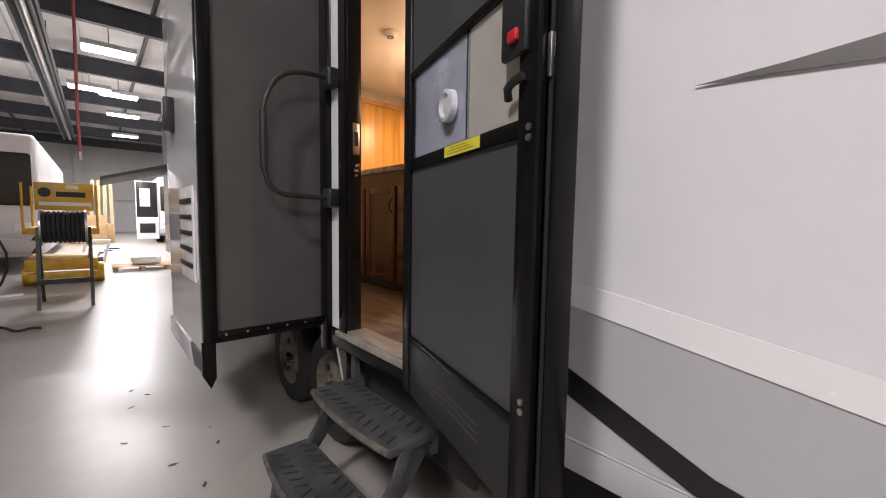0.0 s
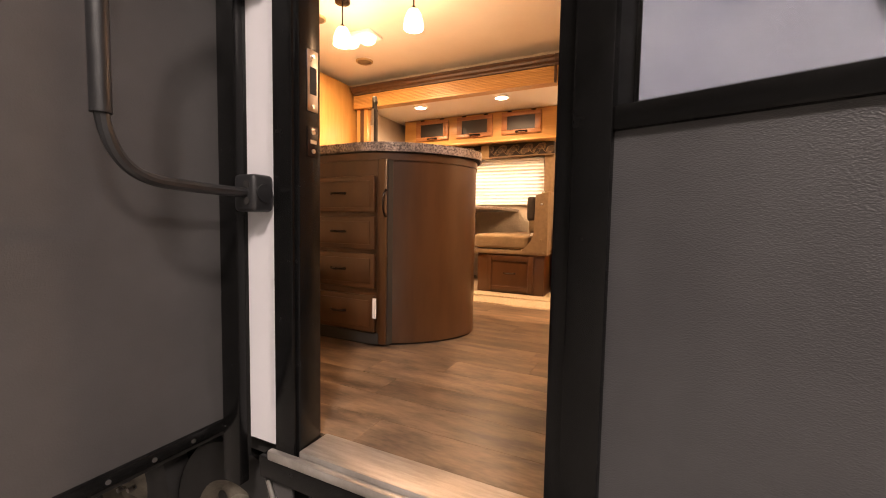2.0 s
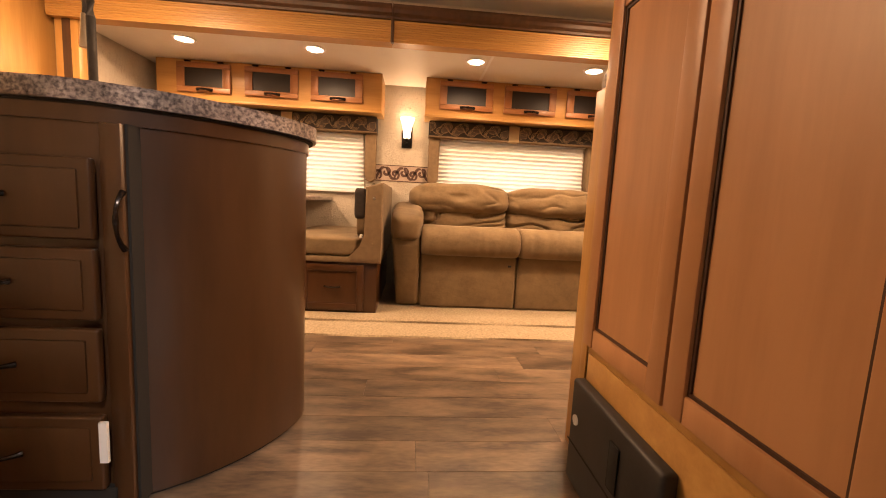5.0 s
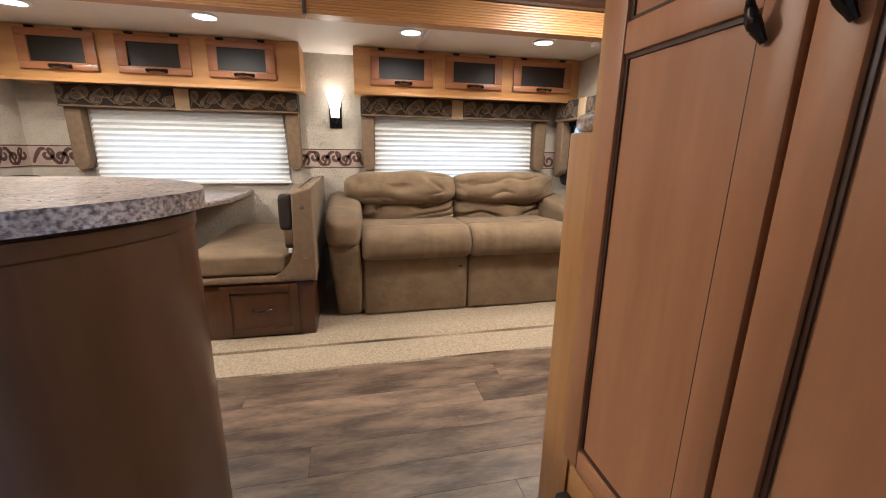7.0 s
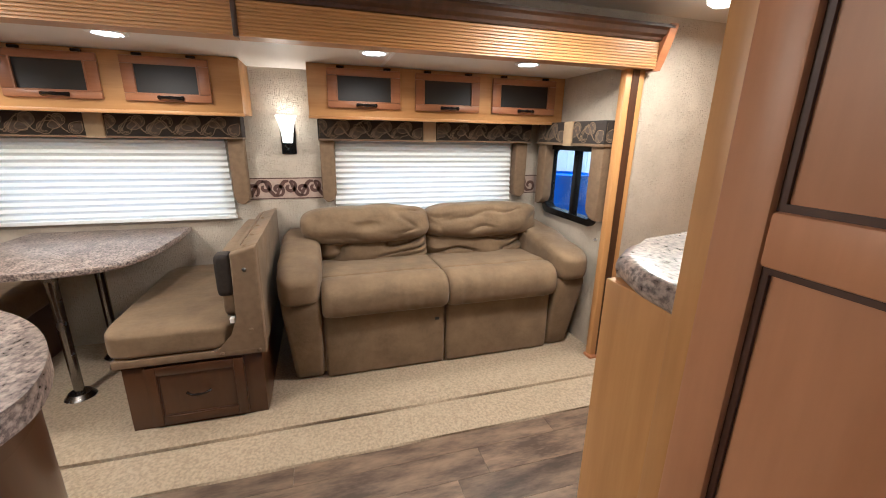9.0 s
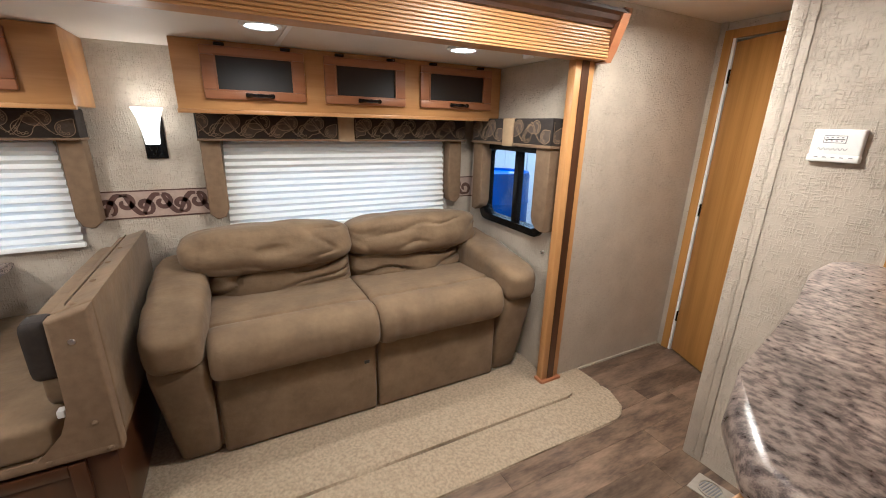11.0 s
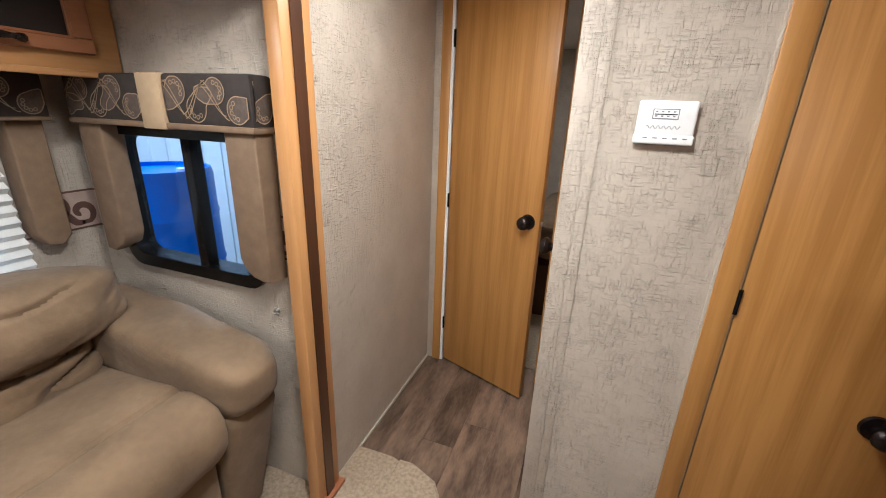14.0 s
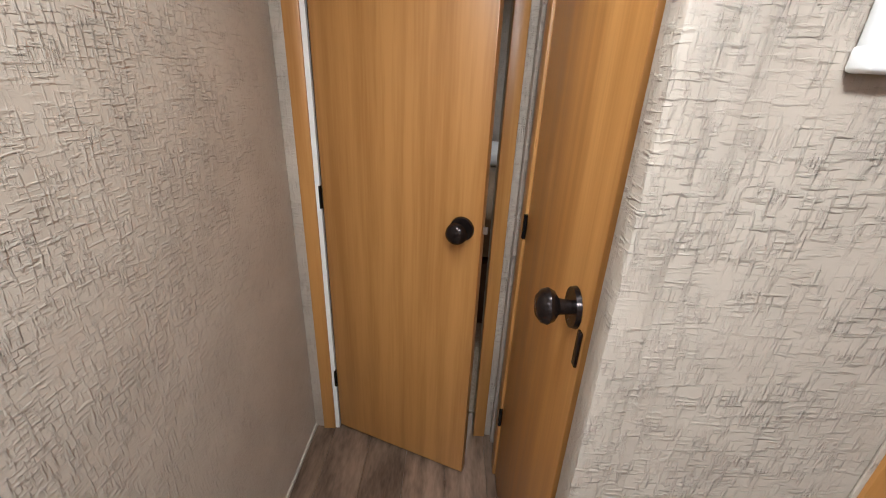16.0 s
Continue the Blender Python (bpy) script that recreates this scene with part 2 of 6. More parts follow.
suede = Mat("brown_microsuede", (0.195, 0.134, 0.07), (0.125, 0.083, 0.041), 0.85, scale=7, bump=0.2, bump_scale=180, contrast=(0.3, 0.7))
suede.add_bump(suede.tex(1.0, 3.0, (16, 9, 16)).outputs["Fac"], 0.45, 0.012)
suede.b.inputs["Sheen Weight"].default_value = 0.08
suede = suede.m
tan_fabric = Mat("tan_upholstery", (0.19, 0.13, 0.073), (0.155, 0.104, 0.058), 0.9, scale=30, bump=0.35, bump_scale=400).m
strap_tan = Mat("light_tan_fabric", (0.40, 0.30, 0.17), (0.36, 0.265, 0.15), 0.9, scale=40, bump=0.2, bump_scale=400).m
val_fabric = Mat("dark_brown_valance_fabric", (0.034, 0.026, 0.021), (0.022, 0.017, 0.014), 0.85, scale=50, bump=0.3, bump_scale=400).m
val_gold = Mat("gold_woven_scroll", (0.32, 0.235, 0.135), (0.24, 0.17, 0.10), 0.8, scale=60).m
val_leaf = Mat("taupe_woven_leaf", (0.10, 0.077, 0.06), (0.07, 0.053, 0.041), 0.85, scale=90, bump=0.3, bump_scale=400).m
border_paper = Mat("rose_beige_border", (0.42, 0.33, 0.27), (0.35, 0.265, 0.215), 0.7, scale=20).m
border_ink = Mat("plum_brown_scroll", (0.10, 0.052, 0.042), (0.075, 0.038, 0.03), 0.7, scale=20).m
carpet_m = Mat("beige_carpet", (0.40, 0.325, 0.225), (0.28, 0.22, 0.148), 0.95, scale=75, bump=1.0, bump_scale=150, detail=8)
carpet_m.add_bump(carpet_m.tex(70, 4).outputs["Fac"], 0.8, 0.006)
carpet = carpet_m.m
blind_m = Mat("white_pleated_paper", (0.83, 0.83, 0.81), (0.8, 0.8, 0.78), 0.8, scale=30)
bt = blind_m.t.nodes.new("ShaderNodeBsdfTranslucent")
bt.inputs[0].default_value = (0.85, 0.87, 0.87, 1)
bm_ = blind_m.t.nodes.new("ShaderNodeMixShader")
bm_.inputs[0].default_value = 0.15
blind_m.link(blind_m.b.outputs[0], bm_.inputs[1])
blind_m.link(bt.outputs[0], bm_.inputs[2])
blind_m.link(bm_.outputs[0], blind_m.t.nodes["Material Output"].inputs[0])
blind_paper = blind_m.m
# Woven screen mesh with fine horizontal ribs.
scr = Mat("black_screen_mesh", (0.066, 0.065, 0.068), (0.052, 0.051, 0.054), 0.42, scale=3)
scr.add_bump(scr.tex(1.0, 2.0, (330, 330, 640)).outputs["Fac"], 0.7, 0.0014)
screen_mesh = scr.m
glass = clear("window_glass", (0.95, 0.97, 1.0))
acrylic = clear("clear_acrylic", (0.93, 0.94, 0.97), 0.08)
puck_glow = glow("puck_glow", (1.0, 0.8, 0.58), 26)
shade_glow = glow("frosted_shade_glow", (1.0, 0.74, 0.46), 3.2)
hall_glow = glow("high_bay_glow", (1.0, 0.97, 0.93), 30)

# ---- mesh helpers ----
PINV = {}


def thing(name, at=(0, 0, 0), label="", category="", group="", kind="", rz=None):
    """An Empty at a thing's base. With rz, its parts are given in its own frame; without, in the world's."""
    ob = new(name)
    ob.empty_display_size = 0.1
    ob.matrix_basis = pose(*at, 0, 0, rz or 0)
    PINV[ob] = Matrix.Translation([-v for v in at]) if rz is None else Matrix.Identity(4)
    return tagged(ob, label, category, group, kind)


def to_mesh(name, bm, material, smooth):
    me = bpy.data.meshes.new(name)
    bmesh.ops.recalc_face_normals(bm, faces=bm.faces)
    bm.to_mesh(me)
    bm.free()
    me.materials.append(material)
    if smooth:
        me.shade_smooth()
        me.set_sharp_from_angle(angle=radians(35))
    return me


def part(name, bm, material, parent, label="", smooth=True):
    ob = new(name, to_mesh(name, bm, material, smooth))
    if parent:
        ob.parent = parent
        ob.matrix_parent_inverse = PINV.get(parent, Matrix.Identity(4))
    return tagged(ob, label)


def solid(name, bm, material, label="", category="", kind="", group="", smooth=True):
    return tagged(part(name, bm, material, None, "", smooth), label, category, group, kind)


def box(x0, x1, y0, y1, z0, z1, bev=0.0, seg=2, bm=None):
    out = bm or bmesh.new()
    tmp = bmesh.new() if (bm and bev) else out
    g = bmesh.ops.create_cube(tmp, size=1, matrix=Matrix.LocRotScale(((x0 + x1) / 2, (y0 + y1) / 2, (z0 + z1) / 2), None,
                                                                      (abs(x1 - x0), abs(y1 - y0), abs(z1 - z0))))
    if bev:
        es = list({e for v in g["verts"] for e in v.link_edges})
        bmesh.ops.bevel(tmp, geom=es, offset=bev, segments=seg, profile=0.5, affect="EDGES")
        if tmp is not out:
            join(out, tmp)
    return out


def join(a, b):
    me = bpy.data.meshes.new("tmp")
    b.to_mesh(me)
    b.free()
    a.from_mesh(me)
    bpy.data.meshes.remove(me)
    return a


def rod(p0, p1, r, r1=None, seg=14, bm=None):
    bm = bm or bmesh.new()
    p0, p1 = Vector(p0), Vector(p1)
    d = p1 - p0
    m = Matrix.Translation((p0 + p1) / 2) @ d.to_track_quat("Z", "Y").to_matrix().to_4x4()
    bmesh.ops.create_cone(bm, cap_ends=True, segments=seg, radius1=r, radius2=r if r1 is None else r1, depth=d.length, matrix=m)
    return bm


def sweep(points, r, seg=8, flat=1.0, bm=None):
    """A tube along points."""
    bm = bm or bmesh.new()
    pts = [Vector(p) for p in points]
    rings = []
    up = Vector((0.13, 0.21, 1)).normalized()
    for i, p in enumerate(pts):
        d = (pts[min(i + 1, len(pts) - 1)] - pts[max(i - 1, 0)]).normalized()
        a = d.cross(up)
        if a.length < 0.05:
            a = d.cross(Vector((1, 0, 0)))
        a.normalize()
        b = d.cross(a).normalized()
        rr = r[i] if isinstance(r, (list, tuple)) else r
        rings.append([bm.verts.new(p + (a * math.cos(k / seg * math.tau) + b * math.sin(k / seg * math.tau) * flat) * rr) for k in range(seg)])
    for u, v in zip(rings, rings[1:]):
        for k in range(seg):
            bm.faces.new((u[k], u[(k + 1) % seg], v[(k + 1) % seg], v[k]))
    bm.faces.new(rings[0])
    bm.faces.new(rings[-1][::-1])
    return bm


def prism(poly, a0, a1, axis="z", bev=0.0, bm=None):
    """A polygon drawn out along an axis: (x, y) for z, (y, z) for x, (x, z) for y."""
    tmp = bmesh.new()
    place = {"z": lambda p, h: (p[0], p[1], h), "x": lambda p, h: (h, p[0], p[1]), "y": lambda p, h: (p[0], h, p[1])}[axis]
    lo = [tmp.verts.new(place(p, a0)) for p in poly]
    hi = [tmp.verts.new(place(p, a1)) for p in poly]
    n = len(poly)
    top, bot = tmp.faces.new(hi), tmp.faces.new(lo[::-1])
    for i in range(n):
        tmp.faces.new((lo[i], lo[(i + 1) % n], hi[(i + 1) % n], hi[i]))
    if bev:
        es = list({e for f in (top, bot) for e in f.edges})
        bmesh.ops.bevel(tmp, geom=es, offset=bev, segments=3, profile=0.5, affect="EDGES")
    return join(bm, tmp) if bm else tmp


def lathe(profile, at, seg=24, bm=None):
    """A turned shape about z from (radius, height) pairs."""
    bm = bm or bmesh.new()
    rings = [[bm.verts.new((at[0] + max(r, 0.0004) * math.cos(k / seg * math.tau), at[1] + max(r, 0.0004) * math.sin(k / seg * math.tau), at[2] + h))
              for k in range(seg)] for r, h in profile]
    for u, v in zip(rings, rings[1:]):
        for k in range(seg):
            bm.faces.new((u[k], u[(k + 1) % seg], v[(k + 1) % seg], v[k]))
    return bm


def moved(bm, m):
    bm.transform(m)
    return bm


def cushion(x0, x1, y0, y1, z0, z1, power=5.0, cuts=14, wrinkle=0.0, wave=9.0, seed=0, tilt=None, stretch=(1, 1, 1)):
    """A stuffed block: a rounded box with folds."""
    bm = bmesh.new()
    bmesh.ops.create_cube(bm, size=2)
    bmesh.ops.subdivide_edges(bm, edges=bm.edges[:], cuts=cuts, use_grid_fill=True)
    c = Vector(((x0 + x1) / 2, (y0 + y1) / 2, (z0 + z1) / 2))
    h = Vector(((x1 - x0) / 2, (y1 - y0) / 2, (z1 - z0) / 2))
    small = min(h)
    for v in bm.verts:
        u = v.co
        w = Vector([math.copysign(abs(a) ** 0.9, a) for a in u])
        k = sum(abs(a) ** power for a in w) ** (1 / power)
        p = Vector((w.x / k * h.x, w.y / k * h.y, w.z / k * h.z))
        if wrinkle:
            q = Vector((p.x * stretch[0], p.y * stretch[1], p.z * stretch[2])) * wave + Vector((seed * 7.1, seed * 3.3, seed))
            d = abs(noise.noise(q)) * 1.6 - 0.5 + 0.4 * noise.noise(q * 2.3)
            p += p.normalized() * d * wrinkle
        v.co = c + (tilt @ p if tilt else p)
    return bm


def wall(axis, a0, a1, u0, u1, z0, z1, holes=(), bm=None):
    """A wall across x or y (axis) between a0 and a1, from u0 to u1, with openings (u0, u1, z0, z1) through it."""
    bm = bm or bmesh.new()
    us = sorted({u0, u1, *(v for h in holes for v in h[:2])})
    for ua, ub in zip(us, us[1:]):
        cuts = sorted((h[2], h[3]) for h in holes if h[0] < (ua + ub) / 2 < h[1])
        z = z0
        for za, zb in [*cuts, (z1, z1)]:
            if za > z + 1e-4:
                box(*((a0, a1, ua, ub) if axis == "x" else (ua, ub, a0, a1)), z, za, bm=bm)
            z = zb
    return bm


def spiral(cx, cy, r, turns, start, sign, n=18):
    return [(cx + r * (1 - 0.86 * i / n) * math.cos(start + sign * turns * math.tau * i / n),
             cy + r * (1 - 0.86 * i / n) * math.sin(start + sign * turns * math.tau * i / n)) for i in range(n + 1)]


def ribbon(path, width, place, bm, taper=True):
    """A flat printed line along a 2D path; place(u, v) gives the 3D point."""
    n = len(path)
    left, right = [], []
    for i, (u, v) in enumerate(path):
        (a, b), (c, d) = path[max(i - 1, 0)], path[min(i + 1, n - 1)]
        k = math.hypot(c - a, d - b) or 1
        w = width * (0.35 + 0.65 * math.sin(math.pi * (0.12 + 0.8 * i / n))) if taper else width
        nx, ny = -(d - b) / k * w / 2, (c - a) / k * w / 2
        left.append(bm.verts.new(place(u + nx, v + ny)))
        right.append(bm.verts.new(place(u - nx, v - ny)))
    for i in range(n - 1):
        bm.faces.new((left[i], left[i + 1], right[i + 1], right[i]))
    return bm


def scrolls(u0, u1, v0, v1, place, width, bm=None, seed=1):
    """A row of leafy S-scrolls."""
    bm = bm or bmesh.new()
    rnd = random.Random(seed)
    h = v1 - v0

    def clip(path):
        return [(min(max(a, u0), u1), min(max(b, v0 + width / 2), v1 - width / 2)) for a, b in path]
    r, u, k = h * 0.40, u0 + h * 0.42, 0
    while u < u1 - h * 0.25:
        s = 1 if k % 2 else -1
        cv = (v0 + v1) / 2 + s * h * 0.08
        ribbon(clip(spiral(u, cv, r, 0.95, math.pi / 2 * s + rnd.uniform(-0.4, 0.4), s)), width, place, bm)
        tail = [(u + r * 0.1 * s + (h * 0.66) * t, cv + s * r * (1 - 2.2 * t * t)) for t in [i / 9 for i in range(10)]]
        if u + h * 0.7 < u1:
            ribbon(clip(tail), width * 1.05, place, bm)
        u += h * 0.66
        k += 1
    return bm


def paisley(u0, u1, v0, v1, place, out, seed, parent):
    """A woven print: filled teardrop leaves with gold outlines, rows of eyelets and long waves between them."""
    rnd = random.Random(seed)
    line = bmesh.new()
    h = v1 - v0

    def inside(path):
        return [(min(max(a, u0), u1), min(max(b, v0), v1)) for a, b in path]
    u, k = u0 + h * 0.3, 0
    while u < u1 + h * 0.2:
        up = k % 2
        cv, phi = v0 + h * (0.70 if up else 0.30), (-0.7 if up else 2.5) + rnd.uniform(-0.4, 0.4)
        r0 = h * rnd.uniform(0.26, 0.32)
        drop = []
        for i in range(33):
            a = i / 32 * math.tau
            w = max(0.0, math.cos(a - phi)) ** 7
            drop.append((u + r0 * (1 + 1.2 * w) * math.cos(a + 0.35 * w), cv + r0 * (1 + 1.2 * w) * math.sin(a + 0.35 * w)))
        drop = inside(drop)
        if k % 3 != 2:
            fill = bmesh.new()
            mid = fill.verts.new(place(min(max(u, u0), u1), cv))
            rim = [fill.verts.new(place(*q)) for q in drop[:-1]]
            for i in range(32):
                fill.faces.new((mid, rim[i], rim[(i + 1) % 32]))
            for q in fill.verts:
                q.co += Vector(out) * 0.0005 * (k % 3)
            part("leaf", fill, val_leaf, parent, smooth=False)
        ribbon(drop, h * 0.026, place, line, False)
        for i in range(5):
            a = phi + math.pi + (i - 2) * 0.62
            eu, ev, er = u + r0 * 0.62 * math.cos(a), cv + r0 * 0.62 * math.sin(a), r0 * 0.15
            ribbon(inside([(eu + er * math.cos(j / 10 * math.tau), ev + er * math.sin(j / 10 * math.tau)) for j in range(11)]), h * 0.02, place, line, False)
        for q in (0.0, 0.09):
            wave = [(u + h * (0.25 + q + 0.75 * t), v0 + h * (0.5 + (0.42 - q) * math.cos(math.pi * t) * (1 if up else -1))) for t in [i / 12 for i in range(13)]]
            ribbon(inside(wave), h * 0.024, place, line, False)
        u += h * 0.62
        k += 1
    for q in line.verts:
        q.co += Vector(out) * 0.002
    part("scroll_print", line, val_gold, parent, "woven gold paisley outlines", smooth=False)


def pull(parent, at, along, out, length=0.1, name="handle", mat=None, proud=0.026, fat=1.0):
    """A bowed cabinet pull with a swollen middle and leaf ends."""
    at, along, out = Vector(at), Vector(along), Vector(out)
    pts, rad = [], []
    for i in range(13):
        t = i / 12 * 2 - 1
        pts.append(at + along * t * length / 2 + out * (proud * (1 - abs(t) ** 2.6) + 0.002))
        rad.append(fat * 0.0042 + fat * 0.003 * abs(t) ** 3 + 0.0022 * max(0, 1 - abs(t) * 3))
    return part(name, sweep(pts, rad, 8), mat or bronze, parent, "dark bronze bowed pull")


def leaf_pull(parent, at, along, out, length):
    """A twisted two-leaf pull: broad leaf lobes at both ends of a wound stem."""
    at, along, out = Vector(at), Vector(along), Vector(out)
    side = along.cross(out)
    pts, rad = [], []
    for i in range(25):
        t = i / 24 * 2 - 1
        pts.append(at + along * t * length / 2 + out * (0.004 + 0.022 * (1 - abs(t) ** 2.2)) + side * 0.007 * math.sin(t * 3.4))
        rad.append(0.0045 + 0.0065 * math.exp(-((abs(t) - 0.72) / 0.19) ** 2) + 0.0022 * math.exp(-(t / 0.16) ** 2))
    h = part("handle", sweep(pts, rad, 10, 0.75), bronze, parent, "black bronze twisted leaf pull")
    wind = [at + along * (i / 20 - 0.5) * length * 0.3 + out * 0.026
            + (side * math.cos(i * 0.63) + out * math.sin(i * 0.63)) * 0.006 for i in range(21)]
    part("twist", sweep(wind, 0.0028, 6), bronze, h)
    return h


def knob(parent, at, out, mat=bronze):
    at, out = Vector(at), Vector(out)
    turn = out.to_track_quat("Z", "Y").to_matrix().to_4x4()
    k = part("knob", moved(lathe([(0.0, 0.066), (0.018, 0.064), (0.028, 0.056), (0.031, 0.046), (0.026, 0.036), (0.014, 0.028), (0.012, 0.010), (0.034, 0.008), (0.036, 0.0)], (0, 0, 0), 26), Matrix.Translation(at) @ turn), mat, parent, "glossy black door knob")
    return k


def framed_door(parent, name, axis, face, out, u0, u1, z0, z1, mat, panel_mat=None, stile=0.055, thick=0.02, rails=(), label="", groove=True):
    """A five-piece cabinet door: stiles, rails, inset panel. axis: the normal's axis; out: +1 or -1."""
    panel_mat = panel_mat or mat

    def slab(ua, ub, za, zb, d0, d1, bev=0.0):
        a, b = sorted((face + out * d0, face + out * d1))
        return box(*((a, b, ua, ub) if axis == "x" else (ua, ub, a, b)), za, zb, bev, 2)
    door = part(name, slab(u0, u0 + stile, z0, z1, 0, thick, 0.004), mat, parent, label)
    part("stile", slab(u1 - stile, u1, z0, z1, 0, thick, 0.004), mat, door)
    zs = [z0, *rails, z1]
    for i, z in enumerate(zs):
        za, zb = (z, z + stile) if i == 0 else ((z - stile, z) if i == len(zs) - 1 else (z - stile / 2, z + stile / 2))
        part("rail", slab(u0 + stile, u1 - stile, za, zb, 0, thick - 0.0015, 0.004), mat, door)
    for i in range(len(zs) - 1):
        za = zs[i] + (stile if i == 0 else stile / 2)
        zb = zs[i + 1] - (stile if i == len(zs) - 2 else stile / 2)
        part("panel", slab(u0 + stile, u1 - stile, za, zb, 0.001, thick * 0.45), panel_mat, door)
        if groove:
            g = bmesh.new()
            for ua, ub, va, vb in ((u0 + stile, u0 + stile + 0.007, za, zb), (u1 - stile - 0.007, u1 - stile, za, zb),
                                   (u0 + stile + 0.007, u1 - stile - 0.007, za, za + 0.007), (u0 + stile + 0.007, u1 - stile - 0.007, zb - 0.007, zb)):
                join(g, slab(ua, ub, va, vb, thick * 0.45, thick * 0.45 + 0.004))
            part("bead", g, glaze, door, "dark glazed bead")
    return door


F, CEIL = 0.80, 2.845

# ---- the workshop hall ----
solid("ground", box(-14, 22, -14, 40, -0.2, 0), concrete, "smooth sealed grey concrete workshop floor", "floor", "structure", smooth=False)
solid("wall_west", box(-14.3, -14, -14, 40, 0, 7), hall_white, "white metal panel hall wall", "wall", "structure")
solid("wall_east", box(22, 22.3, -14, 40, 0, 7), hall_white, "white metal panel hall wall", "wall", "structure")
solid("wall_south", box(-14, 22, -14.3, -14, 0, 7), hall_white, "white metal panel hall wall", "wall", "structure")
solid("wall_north", box(-14, 22, 40, 40.3, 0, 7), hall_white, "white metal panel hall wall at the far end", "wall", "structure")
roof = bmesh.new()
box(-14.3, 22.3, -14.3, 40.3, 7.0, 7.2, bm=roof)
solid("ceiling", roof, hall_roof, "white insulated hall roof underside", "ceiling", "structure")
for i in range(11):
    y = -11 + i * 5.0
    if -11 <= y <= 39:
        bm = box(-14, 22, y - 0.09, y + 0.09, 6.2, 6.24)
        box(-14, 22, y - 0.02, y + 0.02, 6.24, 6.72, bm=bm)
        box(-14, 22, y - 0.1, y + 0.1, 6.72, 6.76, bm=bm)
        solid("roof_beam", bm, hall_steel, "dark slate steel roof girder", "beam", "structure", "roof beams")
for i in range(19):
    x = -13 + i * 1.6
    solid("roof_purlin", box(x - 0.035, x + 0.035, -14, 40, 6.77, 6.97), hall_steel if i % 3 == 0 else hall_white, "thin steel roof purlin", "beam", "structure", "roof purlins")
for i in range(10):
    y = -8 + i * 5
    solid("wall_column", box(-13.98, -13.7, y - 0.12, y + 0.12, 0, 6.2), hall_steel, "dark steel wall column", "column", "structure", "wall columns")
for i in range(9):
    x = -13 + i * 4
    solid("wall_column", box(x - 0.1, x + 0.1, 39.7, 39.98, 0, 6.2), hall_white, "pale steel wall column", "column", "structure", "wall columns")
for z in (2.4, 4.6):
    solid("wall_girt", box(-14, 22, 39.8, 39.98, z, z + 0.16), hall_white, "horizontal steel wall girt", "beam", "structure")
for hx, hy, power in HALL_LAMPS:
    lampo = thing("high_bay_lamp", (hx, hy, 6.0), "bright rectangular high-bay lamp hanging under the roof", "lamp", "high bay lamps")
    part("housing", box(hx - 0.62, hx + 0.62, hy - 0.32, hy + 0.32, 6.0, 6.14, 0.02), hall_white, lampo)
    part("lens", box(hx - 0.58, hx + 0.58, hy - 0.28, hy + 0.28, 5.97, 6.0), hall_glow, lampo, "glowing white lens")
    part("hanger", rod((hx, hy, 6.14), (hx, hy, 7.0), 0.012, seg=6), hall_steel, lampo)
duct = thing("radiant_heater", (-0.9, 12, 5.3), "long dark tube heater hung from the roof", "heater")
part("reflector", prism([(-1.15, 5.28), (-1.05, 5.5), (-0.75, 5.5), (-0.65, 5.28), (-0.7, 5.28), (-0.77, 5.45), (-1.03, 5.45), (-1.1, 5.28)], 5, 30, "y"), hall_steel, duct)
part("tube", rod((-0.9, 5, 5.36), (-0.9, 30, 5.36), 0.06), steel, duct)
for y in (12, 17, 22, 27):
    part("hanger", rod((-0.9, y, 5.5), (-0.9, y, 7.0), 0.012, seg=6), hall_steel, duct)
part("burner_box", box(-1.15, -0.65, 9.6, 10.3, 5.2, 5.6, 0.02), hall_white, duct)
hose = thing("air_hose", (-0.17, 10, 2.3), "red air hose hanging from the roof", "hose")
part("hose", sweep([(-0.17, 10, 6.8), (-0.16, 10, 4.5), (-0.18, 10.02, 3.2), (-0.17, 10, 2.5)], 0.025, 8), Mat("red_hose", (0.42, 0.1, 0.1), None, 0.6).m, hose)
part("coupling", rod((-0.17, 10, 2.36), (-0.17, 10, 2.5), 0.03), steel, hose)

# ---- trailer shell ----
solid("wall_entry", wall("x", 1.0, 1.06, -1.2, 2.42, F - 0.02, 3.0, [(1.30, 2.11, F - 0.02, 2.79)]), gel_white,
      "glossy pale grey trailer side wall with striped decals", "wall", "structure")
solid("wall_entry_liner", wall("x", 1.064, 1.08, -0.27, 2.9, F, CEIL, [(1.26, 2.16, F, 2.79)]), wallpaper, "linen wallpaper inside the entry wall", "wall", "structure")
solid("wall_rear_liner", wall("x", 1.06, 1.09, 2.9, 5.3, F, CEIL), wallpaper, "linen wallpaper wall behind the kitchen", "wall", "structure")
solid("trailer_skirt", box(1.0, 1.05, -1.2, 1.3, 0.69, F - 0.024, 0.004), gel_grey, "grey lower skirt of the trailer", "skirt", "structure")


def decal(name, poly, material, label):
    solid(name, prism(poly, 0.9965, 1.0, "x"), material, label, "decal", "structure", smooth=False)


